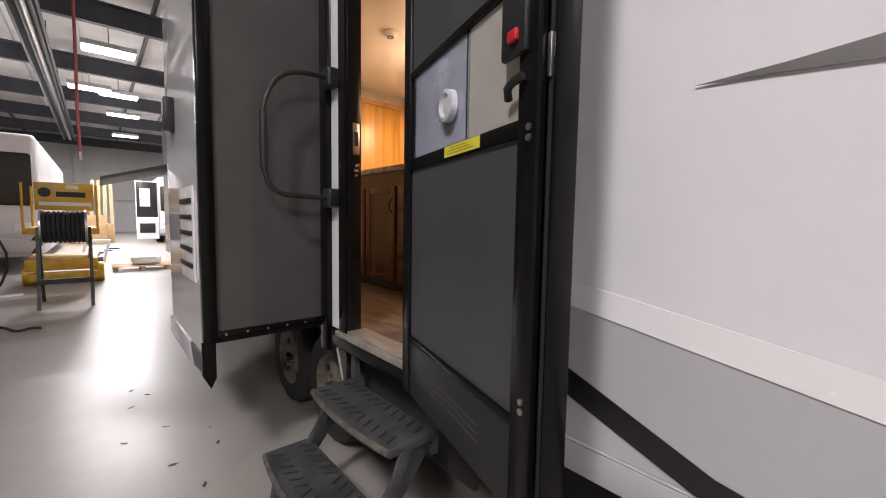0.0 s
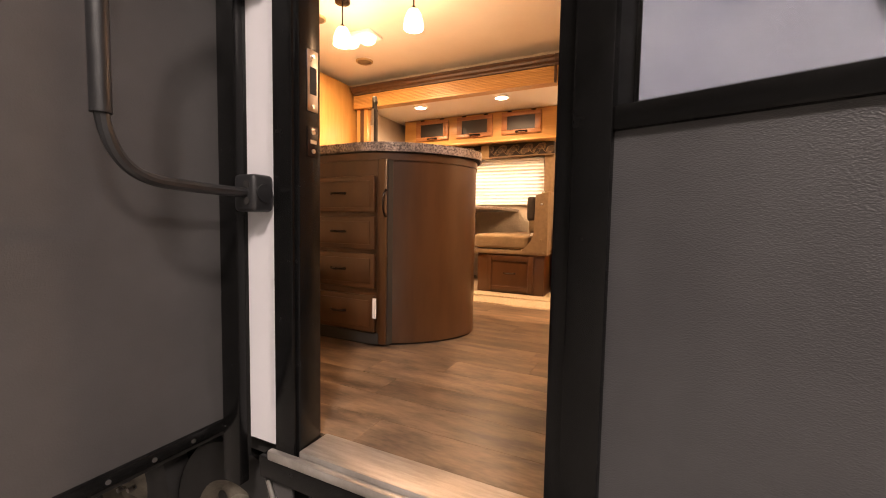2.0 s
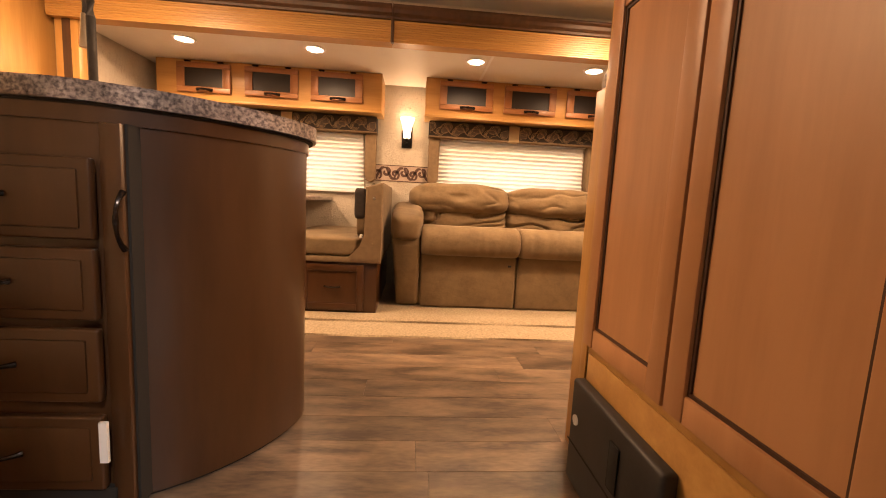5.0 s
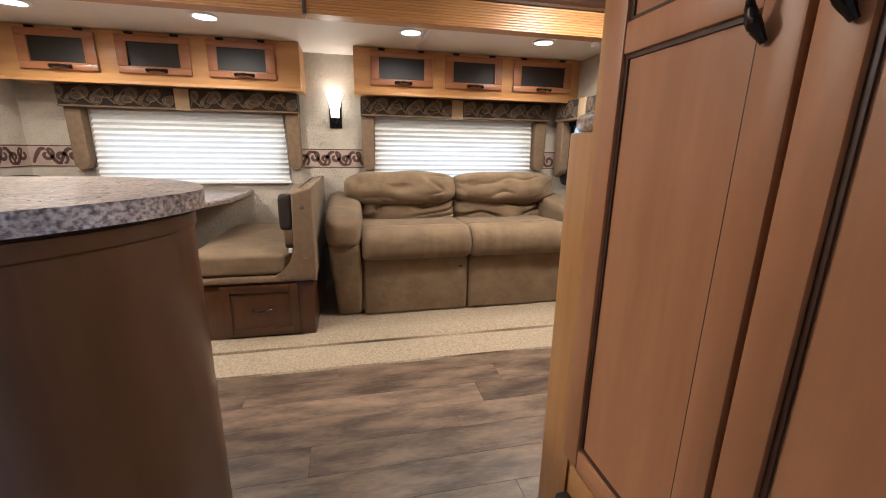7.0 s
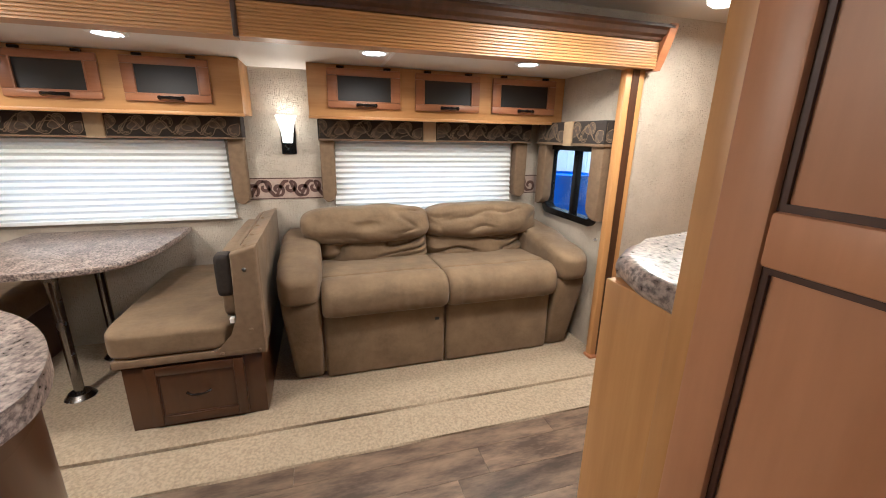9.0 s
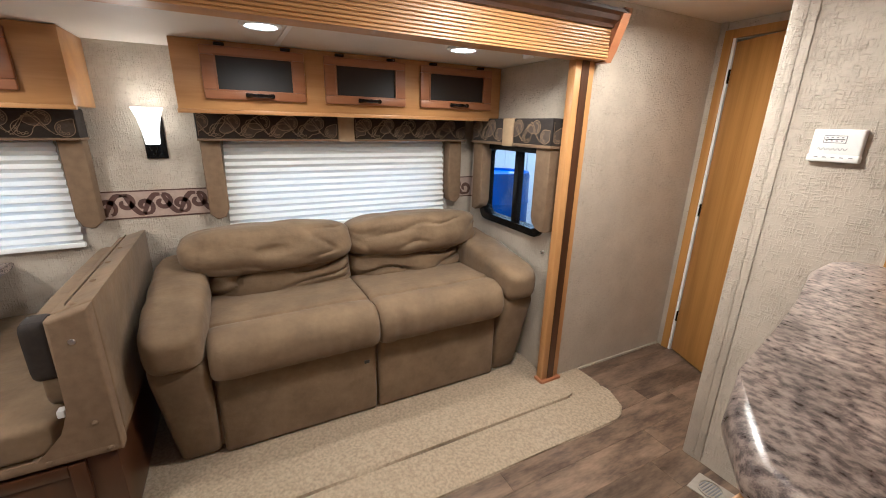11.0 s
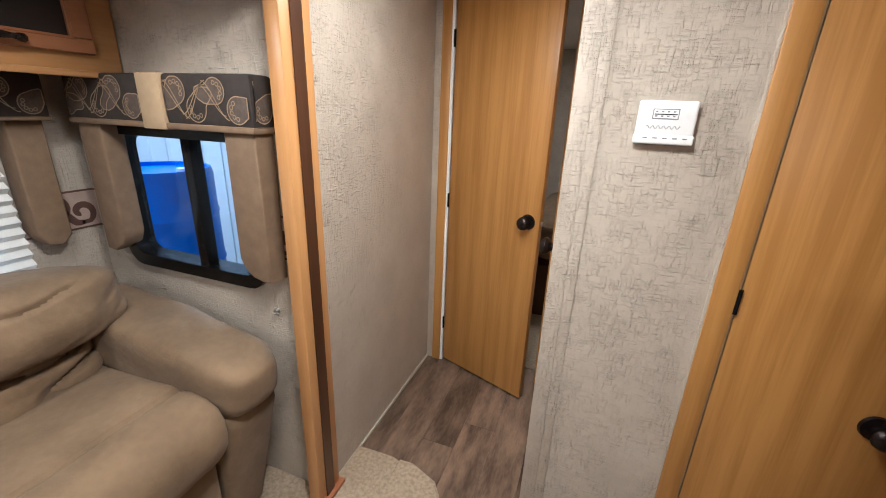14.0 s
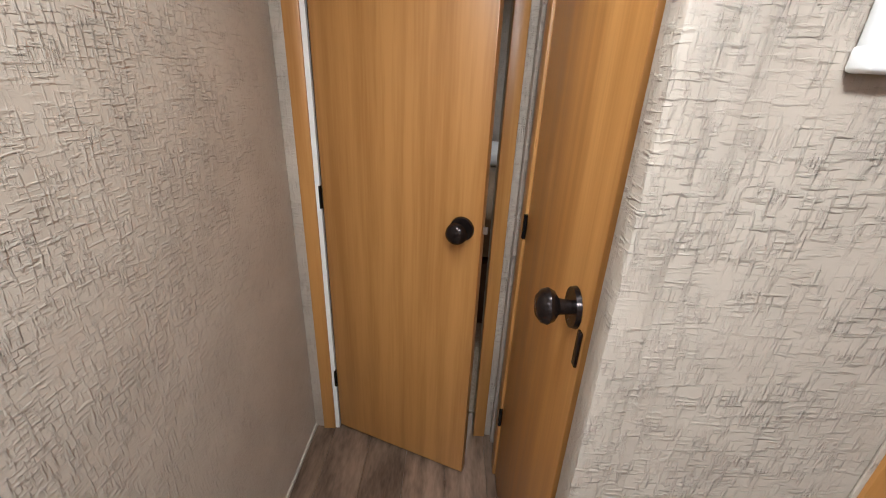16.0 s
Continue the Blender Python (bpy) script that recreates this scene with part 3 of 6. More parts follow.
decal("decal_grey", [(-1.2, 0.79), (1.25, 0.79), (1.25, 1.257), (0.185, 1.066), (-1.2, 0.80)], gel_grey, "grey lower colour field on the trailer side")
for ob_x, name, poly, material, label in (
        (0.993, "decal_white", [(1.25, 1.31), (1.25, 1.243), (0.18, 1.066), (-1.2, 0.83), (-1.2, 0.93), (0.18, 1.14)], decal_white, "white stripe decal sweeping along the trailer side"),
        (0.993, "decal_black", [(1.25, 1.16), (0.768, 0.983), (0.415, 0.845), (0.1, 0.79), (0.45, 0.79), (0.765, 0.906), (1.25, 1.08)], decal_black, "black stripe decal on the trailer side"),
        (0.993, "decal_taupe", [(0.50, 1.694), (0.35, 1.703), (0.22, 1.716), (-0.3, 1.80), (-0.3, 1.70), (0.22, 1.675), (0.38, 1.688)], decal_taupe, "taupe pointed swoosh decal on the trailer side")):
    solid(name, prism(poly, ob_x, ob_x + 0.003, "x"), material, label, "decal", "structure", smooth=False)

# Door frame of black aluminium with the latch plates, and the sill.
frame_ob = thing("door_frame", (1.0, 1.7, F), "black aluminium entry door frame with steel strike plates", "door frame", kind="structure")
part("jamb_latch", box(0.985, 1.062, 2.062, 2.109, F - 0.02, 2.80, 0.004), black_frame, frame_ob)
part("jamb_lip", box(0.972, 0.992, 2.075, 2.145, F - 0.02, 2.82, 0.004), black_frame, frame_ob)
part("jamb_hinge", box(0.985, 1.062, 1.301, 1.328, F - 0.02, 2.80, 0.004), black_frame, frame_ob)
part("jamb_hinge_lip", box(0.955, 0.985, 1.275, 1.325, F - 0.02, 2.82, 0.004), black_frame, frame_ob)
part("head", box(0.985, 1.062, 1.328, 2.062, 2.75, 2.788, 0.004), black_frame, frame_ob)
for z0, z1, lab in ((1.72, 1.88, "steel strike plate"), (1.60, 1.68, "black strike plate")):
    pl = part("strike_plate", box(1.012, 1.05, 2.0585, 2.0615, z0, z1, 0.001), steel if z0 > 1.7 else bronze, frame_ob, lab)
    part("strike_hole", box(1.02, 1.042, 2.0565, 2.0582, z0 + 0.045, z1 - 0.045), dark_void_shade if z0 > 1.7 else steel, pl)
    for z in (z0 + 0.015, z1 - 0.015):
        part("screw", rod((1.031, 2.0555, z), (1.031, 2.0585, z), 0.006, seg=10), steel, pl)
for z in (1.05, 1.19, 1.72, 1.9, 2.3):
    hg = part("hinge", rod((0.952, 1.318, z), (0.952, 1.318, z + 0.1), 0.012), black_frame, frame_ob)
    for dz in (0.02, 0.08):
        part("screw", rod((0.958, 1.334, z + dz), (0.964, 1.327, z + dz), 0.006, seg=10), steel, hg)
sill = thing("door_sill", (1.0, 1.7, 0.74), "worn silver aluminium entry door sill", "sill", kind="structure")
part("tread", box(0.975, 1.085, 1.33, 2.06, 0.776, F + 0.004, 0.004), alu_sill, sill)
part("nosing", box(0.955, 0.975, 1.25, 2.16, 0.762, 0.79, 0.005), alu_sill, sill)
part("face", box(0.962, 0.998, 1.2, 2.2, 0.70, 0.762, 0.004), black_frame, sill)

# Interior floor: subfloor and vinyl planks.
solid("floor_base", box(1.05, 3.62, -3.6, 5.4, 0.70, F - 0.012), dark_void_shade, "subfloor under the vinyl planks", "floor", "structure")
solid("chassis", wall("x", 1.15, 1.3, -3.4, 6.5, 0.42, 0.69), black_frame, "black steel chassis rail under the trailer", "chassis", "structure")
solid("underbelly", box(1.3, 3.6, -3.4, 6.5, 0.5, 0.69), dark_void_shade, "dark underbelly of the trailer", "chassis", "structure")
solid("ceiling_living", box(1.06, 3.62, -1.1, 5.4, CEIL, CEIL + 0.05), ceiling_m, "cream panelled trailer ceiling", "ceiling", "structure")
solid("ceiling_bedroom", box(1.06, 3.62, -3.6, -1.1, CEIL, CEIL + 0.05), ceiling_m, "cream bedroom ceiling", "ceiling", "structure")
solid("roof_trailer", box(0.98, 3.68, -3.7, 6.5, CEIL + 0.06, 3.05), gel_white, "white trailer roof", "roof", "structure")
solid("wall_kitchen_end", box(1.06, 3.6, 4.30, 4.36, F, CEIL), wallpaper, "linen wallpaper end wall", "wall", "structure")

# Slide-out room.
SX, SE, SN = 4.582, -0.06, 3.87
WIN_R, WIN_L, WIN_S = (0.24, 1.47, 1.66, 2.13), (2.22, 3.42, 1.66, 2.13), (3.78, 4.39, 1.665, 2.14)
solid("wall_slide_back", wall("x", SX, SX + 0.05, SE - 0.05, SN + 0.05, F - 0.04, 2.66, [WIN_R, WIN_L]), wallpaper, "linen wallpaper slide-out back wall", "wall", "structure")
solid("wall_slide_end", wall("y", SE - 0.05, SE, 3.60, SX - 0.002, F - 0.04, 2.66, [WIN_S]), wallpaper, "linen wallpaper slide-out end wall beside the sofa", "wall", "structure")
solid("wall_slide_kitchen", box(3.60, SX - 0.002, SN, SN + 0.05, F - 0.04, 2.66), wallpaper, "linen wallpaper slide-out end wall", "wall", "structure")
solid("ceiling_slide", box(3.56, SX, SE, SN, 2.6, 2.65), ceiling_m, "cream slide-out ceiling with round lamps", "ceiling", "structure")
solid("floor_slide", box(3.62, SX, SE, SN, F - 0.05, F + 0.004), dark_void_shade, "slide-out floor under the carpet", "floor", "structure")
solid("wall_far", wall("x", 3.60, 3.66, -3.6, 5.4, F - 0.02, 2.9, [(SE - 0.05, SN + 0.05, F - 0.02, 2.66)]), wallpaper, "linen wallpaper long wall", "wall", "structure")
# Thermostat wall with the closet door, bath wall, bedroom wall.
TY = -0.277
solid("wall_thermostat", wall("y", TY - 0.045, TY, 1.08, 2.865, F, CEIL, [(1.90, 2.405, F, 2.72)]), wallpaper, "linen wallpaper partition with the thermostat", "wall", "structure")
solid("wall_bath", wall("x", 2.82, 2.865, -1.09, TY - 0.046, F, CEIL, [(-0.90, -0.36, F, 2.70)]), wallpaper, "linen wallpaper wall of the bathroom", "wall", "structure")
solid("wall_bedroom", wall("y", -1.135, -1.09, 1.08, 3.60, F, CEIL, [(2.945, 3.50, F, 2.75)]), wallpaper, "linen wallpaper wall round the bedroom door", "wall", "structure")
solid("wall_bedroom_end", box(1.06, 3.6, -3.6, -3.55, F, CEIL), wallpaper, "bedroom end wall", "wall", "structure")
solid("wall_bedroom_side", box(1.0, 1.06, -3.6, -1.2, F - 0.02, 3.0), gel_white, "trailer side wall at the bedroom", "wall", "structure")
solid("floor_bedroom", box(1.06, 3.6, -3.55, -1.2, F - 0.01, F), carpet, "beige bedroom carpet", "floor", "structure")
# Ribbed corner moulding strips of the wallpaper colour.
for x0, x1, y0, y1 in ((2.835, 2.885, TY - 0.03, TY + 0.008), (2.805, 2.84, TY, TY + 0.005), (3.56, 3.60, -1.09, -1.078), (2.866, 2.90, -1.09, -1.078), (2.865, 2.877, -1.078, -1.04), (2.405 + 0.055, 2.47, TY, TY + 0.006)):
    solid("trim", box(x0, x1, y0, y1, F, CEIL, 0.003), wallpaper, "narrow wallpaper-covered corner moulding", "trim", "structure")
# A thin dark shadow gap strip at the foot of the long wall.
solid("baseboard", box(3.592, 3.6, -1.08, -0.12, F, F + 0.012), wallpaper, "thin edge strip along the wall foot", "trim", "structure")

# Slide opening trim: maple post with a walnut inlay, fluted fascia and crown moulding.
post = thing("slide_trim_post", (3.57, 0.03, F), "light maple slide-out trim post with a dark inlay", "trim", kind="structure")
part("post", box(3.565, 3.612, -0.10, 0.02, F + 0.045, 2.575, 0.004), maple_v, post)
part("inlay", box(3.5605, 3.5645, -0.062, -0.018, F + 0.045, 2.575), dark_trim, post, "dark walnut inlay strip")
part("foot_cap", box(3.545, 3.618, -0.112, 0.032, F + 0.024, F + 0.045, 0.006), cab_door_wood, post)
post2 = thing("slide_trim_post", (3.57, 3.83, F), "light maple slide-out trim post with a dark inlay", "trim", kind="structure")
part("post", box(3.545, 3.61, 3.76, 3.89, F + 0.045, 2.575, 0.004), maple_v, post2)
part("inlay", box(3.540, 3.5445, 3.80, 3.845, F + 0.045, 2.575), dark_trim, post2, "dark walnut inlay strip")
for ya, yb, lab in ((-0.105, 1.9, ""), (1.905, 3.9, "")):
    fas = thing("slide_fascia", (3.5, (ya + yb) / 2, 2.56), "fluted light maple fascia over the slide-out opening", "fascia", "slide fascias", "structure")
    part("board", box(3.505, 3.60, ya, yb, 2.562, 2.69), maple_y, fas)
    for k in range(9):
        z = 2.570 + k * 0.0133
        part("reed", box(3.4985, 3.5048, ya, yb, z, z + 0.0105, 0.002, 1), maple_y, fas)
    part("crown", prism([(3.51, 2.69), (3.488, 2.692), (3.484, 2.705), (3.462, 2.716), (3.456, 2.735), (3.44, 2.745), (3.44, 2.758), (3.60, 2.758), (3.60, 2.69)], ya - (0.03 if ya < 0 else 0), yb, "y"),
         dark_trim, fas, "dark walnut crown moulding")
part("end_bracket", prism([(3.60, 2.555), (3.52, 2.555), (3.50, 2.60), (3.46, 2.70), (3.44, 2.75), (3.44, 2.765), (3.60, 2.765)], -0.155, -0.106, "y", 0.004), cab_door_wood, bpy.data.objects["slide_fascia"], "shaped cherry end bracket")
part("joint_block", box(3.488, 3.52, 1.893, 1.912, 2.558, 2.756, 0.003), dark_trim, bpy.data.objects["slide_fascia"])

# Slide-out at the entry side: charcoal end, glossy white face.
so = thing("kitchen_slideout", (0.7, 4.4, F), "slide-out room with charcoal end panel and glossy white face", "slide-out", kind="structure")
part("end_panel", box(0.42, 1.03, 2.362, 2.392, F + 0.01, 3.02), slide_grey, so, "charcoal grey textured end panel", smooth=False)
part("face_panel", box(0.385, 0.415, 2.40, 3.5, F - 0.1, 3.02), gel_mirror, so, "glossy white face with decals")
part("corner_trim", box(0.372, 0.435, 2.345, 2.40, F - 0.02, 3.03, 0.008), black_frame, so, "black corner extrusion")
part("bottom_rail", box(0.43, 1.0, 2.348, 2.39, F - 0.005, F + 0.028, 0.004), black_frame, so)
for k in range(6):
    part("screw", rod((0.47 + k * 0.1, 2.345, F + 0.01), (0.47 + k * 0.1, 2.349, F + 0.01), 0.006, seg=8), steel, so)
part("floor_pan", box(0.42, 1.05, 2.395, 3.5, F - 0.04, F + 0.004), dark_void_shade, so)
part("roof", box(0.39, 1.05, 2.36, 3.5, 3.02, 3.05), gel_white, so)
part("rear_panel", box(0.42, 1.05, 3.47, 3.5, F, 3.02), slide_grey, so)
part("wiper_seal", prism([(0.975, 2.30), (0.998, 2.36), (1.0, 2.28)], F - 0.08, 3.0, "z"), black_frame, so, "black rubber wiper seal")
part("seal_flange", box(0.965, 0.998, 2.285, 2.36, F - 0.16, 3.0, 0.006), black_frame, so, "black slide flange")
part("drip_leg", prism([(0.40, 0.55), (0.365, 0.62), (0.365, F - 0.02), (0.425, F - 0.02), (0.425, 0.60)], 2.35, 2.38, "y"), black_frame, so)
part("corner_guard", prism([(2.42, 0.62), (2.62, 0.60), (2.72, F - 0.1), (2.42, F - 0.1)], 0.372, 0.39, "x"), slide_grey, so, "grey moulded skirt corner")
part("skirt", box(0.37, 0.40, 2.75, 3.5, F - 0.22, F - 0.1, 0.01), gel_grey, so)
vent = part("fridge_vent", box(0.375, 0.385, 2.55, 2.95, 1.05, 1.55, 0.004), gel_white, so, "white louvred fridge vent")
for k in range(5):
    part("louvre", box(0.366, 0.376, 2.58, 2.92, 1.12 + k * 0.085, 1.145 + k * 0.085, 0.003), dark_void_shade, vent)
part("face_stripe", prism([(2.42, 1.75), (3.45, 1.95), (3.45, 1.7), (2.42, 1.5)], 0.3815, 0.3845, "x"), gel_grey, so, "grey sweeping decal")
part("awning_bracket", box(0.33, 0.385, 3.1, 3.2, 1.9, 2.1, 0.01), black_plastic, so)
# Awning arm of a dark slope further along.
solid("wall_entry_far", box(1.0, 1.06, 3.5, 9.5, F - 0.1, 3.0), gel_white, "glossy pale trailer side wall beyond the slide-out", "wall", "structure")
aw = thing("open_hatch", (0.5, 7.5, 2.0), "dark grey hatch panel standing out from the trailer", "hatch")
part("panel", prism([(1.0, 2.20), (0.07, 1.91), (0.07, 1.87), (1.0, 2.15)], 7.5, 9.4, "y", 0.005), slide_grey, aw)

# Grab handle on the entry wall.
gh = thing("grab_handle", (0.98, 2.2, 1.47), "folded black tubular grab handle beside the door", "handle")
hp = [Vector((x, 2.205, z)) for x, z in ((0.975, 1.50), (0.80, 1.502), (0.67, 1.512), (0.618, 1.60), (0.618, 1.75), (0.618, 1.93), (0.67, 2.05), (0.76, 2.118), (0.975, 2.125))]
for _ in range(3):
    hp = [hp[0]] + [p for u, v in zip(hp, hp[1:]) for p in (u.lerp(v, 0.25), u.lerp(v, 0.75))] + [hp[-1]]
part("tube", sweep(hp, 0.013, 10), black_plastic, gh)
part("foam_grip", rod((0.620, 2.205, 1.63), (0.620, 2.205, 1.90), 0.0185, seg=14), black_plastic, gh, "black foam grip")
for z in (1.455, 2.08):
    bk = part("bracket", box(0.932, 0.998, 2.17, 2.25, z - 0.005, z + 0.095, 0.012, 3), black_plastic, gh)
    part("clamp", rod((0.965, 2.165, z + 0.045), (0.965, 2.255, z + 0.045), 0.024, seg=16), black_plastic, bk)
    for dz in (0.022, 0.068):
        part("bolt", rod((0.9295, 2.195, z + dz), (0.9335, 2.195, z + dz), 0.010, seg=10), dark_void_shade, bk)

# ---- entry door, folded back on its hinges ----
ang = math.degrees(math.atan2(-0.687, -0.203))
ed = thing("entry_door", (0.848, 1.327, F), "open black entry door with screen mesh and clear slider panel", "door", rz=ang)
# In the door's frame: x runs from hinge to latch, y<0 towards the viewer, z from the floor.


def dpart(name, x0, x1, y0, y1, z0, z1, material, bev=0.004, label="", parent=None):
    return part(name, box(x0, x1, y0, y1, z0 - F, z1 - F, bev), material, parent or ed, label)


dpart("hinge_stile", -0.025, 0.035, -0.022, 0.0, 0.78, 2.74, black_frame)
dpart("hinge_edge", -0.06, -0.028, -0.004, 0.05, 0.78, 2.74, black_frame)
dpart("latch_stile", 0.665, 0.725, -0.022, 0.0, 0.76, 2.74, black_frame)
dpart("mid_rail", 0.035, 0.665, -0.020, 0.0, 1.562, 1.597, black_frame)
dpart("slider_rail", 0.035, 0.665, -0.020, 0.0, 1.862, 1.885, black_frame)
dpart("top_rail", 0.035, 0.665, -0.020, 0.0, 2.69, 2.74, black_frame)
dpart("lower_screen", 0.035, 0.665, -0.010, -0.006, 0.99, 1.562, screen_mesh, 0, "black woven screen mesh")
dpart("upper_screen", 0.035, 0.665, -0.010, -0.006, 1.885, 2.69, screen_mesh, 0, "black woven screen mesh")
kick = dpart("kick_panel", 0.035, 0.665, -0.014, -0.004, 0.775, 0.982, black_plastic, 0.003, "scuffed black kick panel")
dpart("kick_trim", 0.035, 0.665, -0.021, -0.006, 0.974, 0.99, black_frame, 0.003, "worn metal trim strip")
for k in range(3):
    part("groove", sweep([(0.12 + i * 0.05, -0.0145, 0.10 - 0.02 * k - 0.003 * math.sin(i)) for i in range(9)], 0.0014, 6), slide_grey, kick)
slider = dpart("slider_panel", 0.06, 0.435, -0.017, -0.013, 1.597, 1.862, acrylic, 0, "clear acrylic slider with a round grip")
slider.visible_shadow = False
part("slider_film", box(0.065, 0.43, -0.0085, -0.0065, 0.80, 1.058), Mat("bluish_film", (0.26, 0.265, 0.30), (0.18, 0.185, 0.23), 0.25, scale=2.5).m, ed, "bluish frosted film")
part("slider_backing", box(0.437, 0.665, -0.009, -0.0065, 0.797, 1.062), Mat("beige_door_skin", (0.40, 0.385, 0.34), (0.36, 0.345, 0.31), 0.5, scale=4).m, ed, "beige inner door skin")
grip = part("round_grip", moved(lathe([(0.0, 0.012), (0.024, 0.012), (0.032, 0.020), (0.042, 0.018), (0.044, 0.0), (0.038, 0.0)], (0, 0, 0), 28), Matrix.Translation((0.345, -0.017, 0.90)) @ pose(0, 0, 0, 90)), Mat("frosted_grip", (0.5, 0.5, 0.53), (0.42, 0.42, 0.46), 0.2, scale=8).m, slider, "translucent round grip")
lab = dpart("warning_label", 0.32, 0.515, -0.0215, -0.0205, 1.566, 1.594, yellow_label, 0, "yellow warning label")
for k in range(3):
    part("text_bar", box(0.335 + 0.01 * k, 0.49 - 0.02 * k, -0.0222, -0.0216, 0.772 + k * 0.007, 0.7745 + k * 0.007), label_ink, lab)
lock = dpart("latch_box", 0.618, 0.70, -0.036, -0.02, 1.715, 1.86, black_plastic, 0.006, "black latch box with a red catch")
dpart("red_catch", 0.655, 0.685, -0.046, -0.036, 1.738, 1.76, red_plastic, 0.003, "red catch", lock)
part("lever", sweep([(0.632, -0.022, 0.842), (0.645, -0.034, 0.858), (0.665, -0.036, 0.865), (0.69, -0.03, 0.872)], 0.009, 8), black_plastic, ed)
for z in (1.555, 1.575, 1.02, 1.04):
    part("screw", rod((0.705, -0.022, z - F), (0.705, -0.026, z - F), 0.007, seg=10), steel, ed, "bright screw head")
dpart("edge_sticker", -0.0615, -0.0603, 0.012, 0.034, 1.37, 1.51, white_plastic, 0, "worn white sticker strip")
# The outer leaf behind the screen door.
dpart("outer_leaf", -0.02, 0.738, 0.012, 0.05, 0.77, 2.75, black_plastic, 0.006, "black framed outer leaf")
dpart("outer_edge", 0.740, 0.752, 0.0, 0.055, 0.76, 2.76, black_frame, 0.004)
dpart("edge_latch", 0.727, 0.738, -0.004, 0.012, 1.66, 1.74, steel, 0.002, "steel latch plate")
dpart("door_bolt_gap", 0.727, 0.738, 0.004, 0.0118, 0.80, 2.7, dark_void_shade, 0)

# ---- folding entry steps ----
steps = thing("entry_steps", (0.75, 1.7, 0.0), "worn black metal folding entry steps with slotted treads", "steps")


def tread(z, x0, x1, y0, y1):
    n = 12
    front = [(x0 + 0.03 * (2 * i / n - 1) ** 2, y0 + (y1 - y0) * i / n) for i in range(n + 1)]
    back = [(x1, y1), (x1, y0)]
    t = part("tread", prism(front + back, z - 0.035, z, "z", 0.004), step_paint, steps, "worn slotted step tread")
    for row in range(3):
        for k in range(11):
            if row == 1:
                continue
            cy = y0 + (y1 - y0) * (k + 0.9) / 12
            cx = x0 + (x1 - x0) * (0.28 + 0.27 * row)
            a = moved(box(-0.03, 0.03, -0.006, 0.006, z + 0.0002, z + 0.004, 0.002, 1), Matrix.Translation((cx, cy, 0)) @ pose(0, 0, 0, 0, 0, 24 if k < 5 else -24))
            part("slot", a, dark_void_shade, t)
    part("nosing", sweep([(p[0] - 0.002, p[1], z - 0.014) for p in front], 0.014, 8), Mat("bare_metal_edge", (0.22, 0.2, 0.18), (0.1, 0.09, 0.08), 0.5, metal=0.5, scale=20).m, t, "bare rubbed metal front edge")
    return t


tread(0.55, 0.755, 1.0, 1.36, 2.045)
tread(0.30, 0.53, 0.77, 1.40, 2.06)
for y in (1.385, 2.02):
    part("side_arm", prism([(0.60, 0.10), (0.66, 0.10), (0.98, 0.48), (0.98, 0.54), (0.90, 0.54)], y - 0.012, y + 0.012, "y", 0.003), step_paint, steps)
    part("link_arm", prism([(0.74, 0.29), (0.79, 0.29), (0.88, 0.52), (0.83, 0.52)], y - 0.03, y - 0.014, "y", 0.003), step_paint, steps)
    part("lower_leg", prism([(0.55, 0.0), (0.60, 0.0), (0.66, 0.27), (0.60, 0.27)], y - 0.014, y + 0.014, "y", 0.003), step_paint, steps)
    part("hanger", box(0.99, 1.02, y - 0.02, y + 0.02, 0.45, 0.74), step_paint, steps)
# Near-black board that paints the shade below the door sill.
solid("sill_shade_board", box(1.12, 1.14, 1.25, 2.15, 0.30, 0.70), dark_void_shade, "dark board under the sill that stands in for shade", "chassis", "structure")
st = thing("stabiliser_strut", (1.0, 2.13, 0.5), "grey metal strut and cable beside the steps", "strut")
part("plate", prism([(2.10, 0.70), (2.22, 0.70), (2.16, 0.48), (2.11, 0.50)], 0.99, 1.0, "x", 0.002), slide_grey, st)
part("strut", rod((0.985, 2.19, 0.68), (0.985, 2.10, 0.46), 0.008), steel, st)

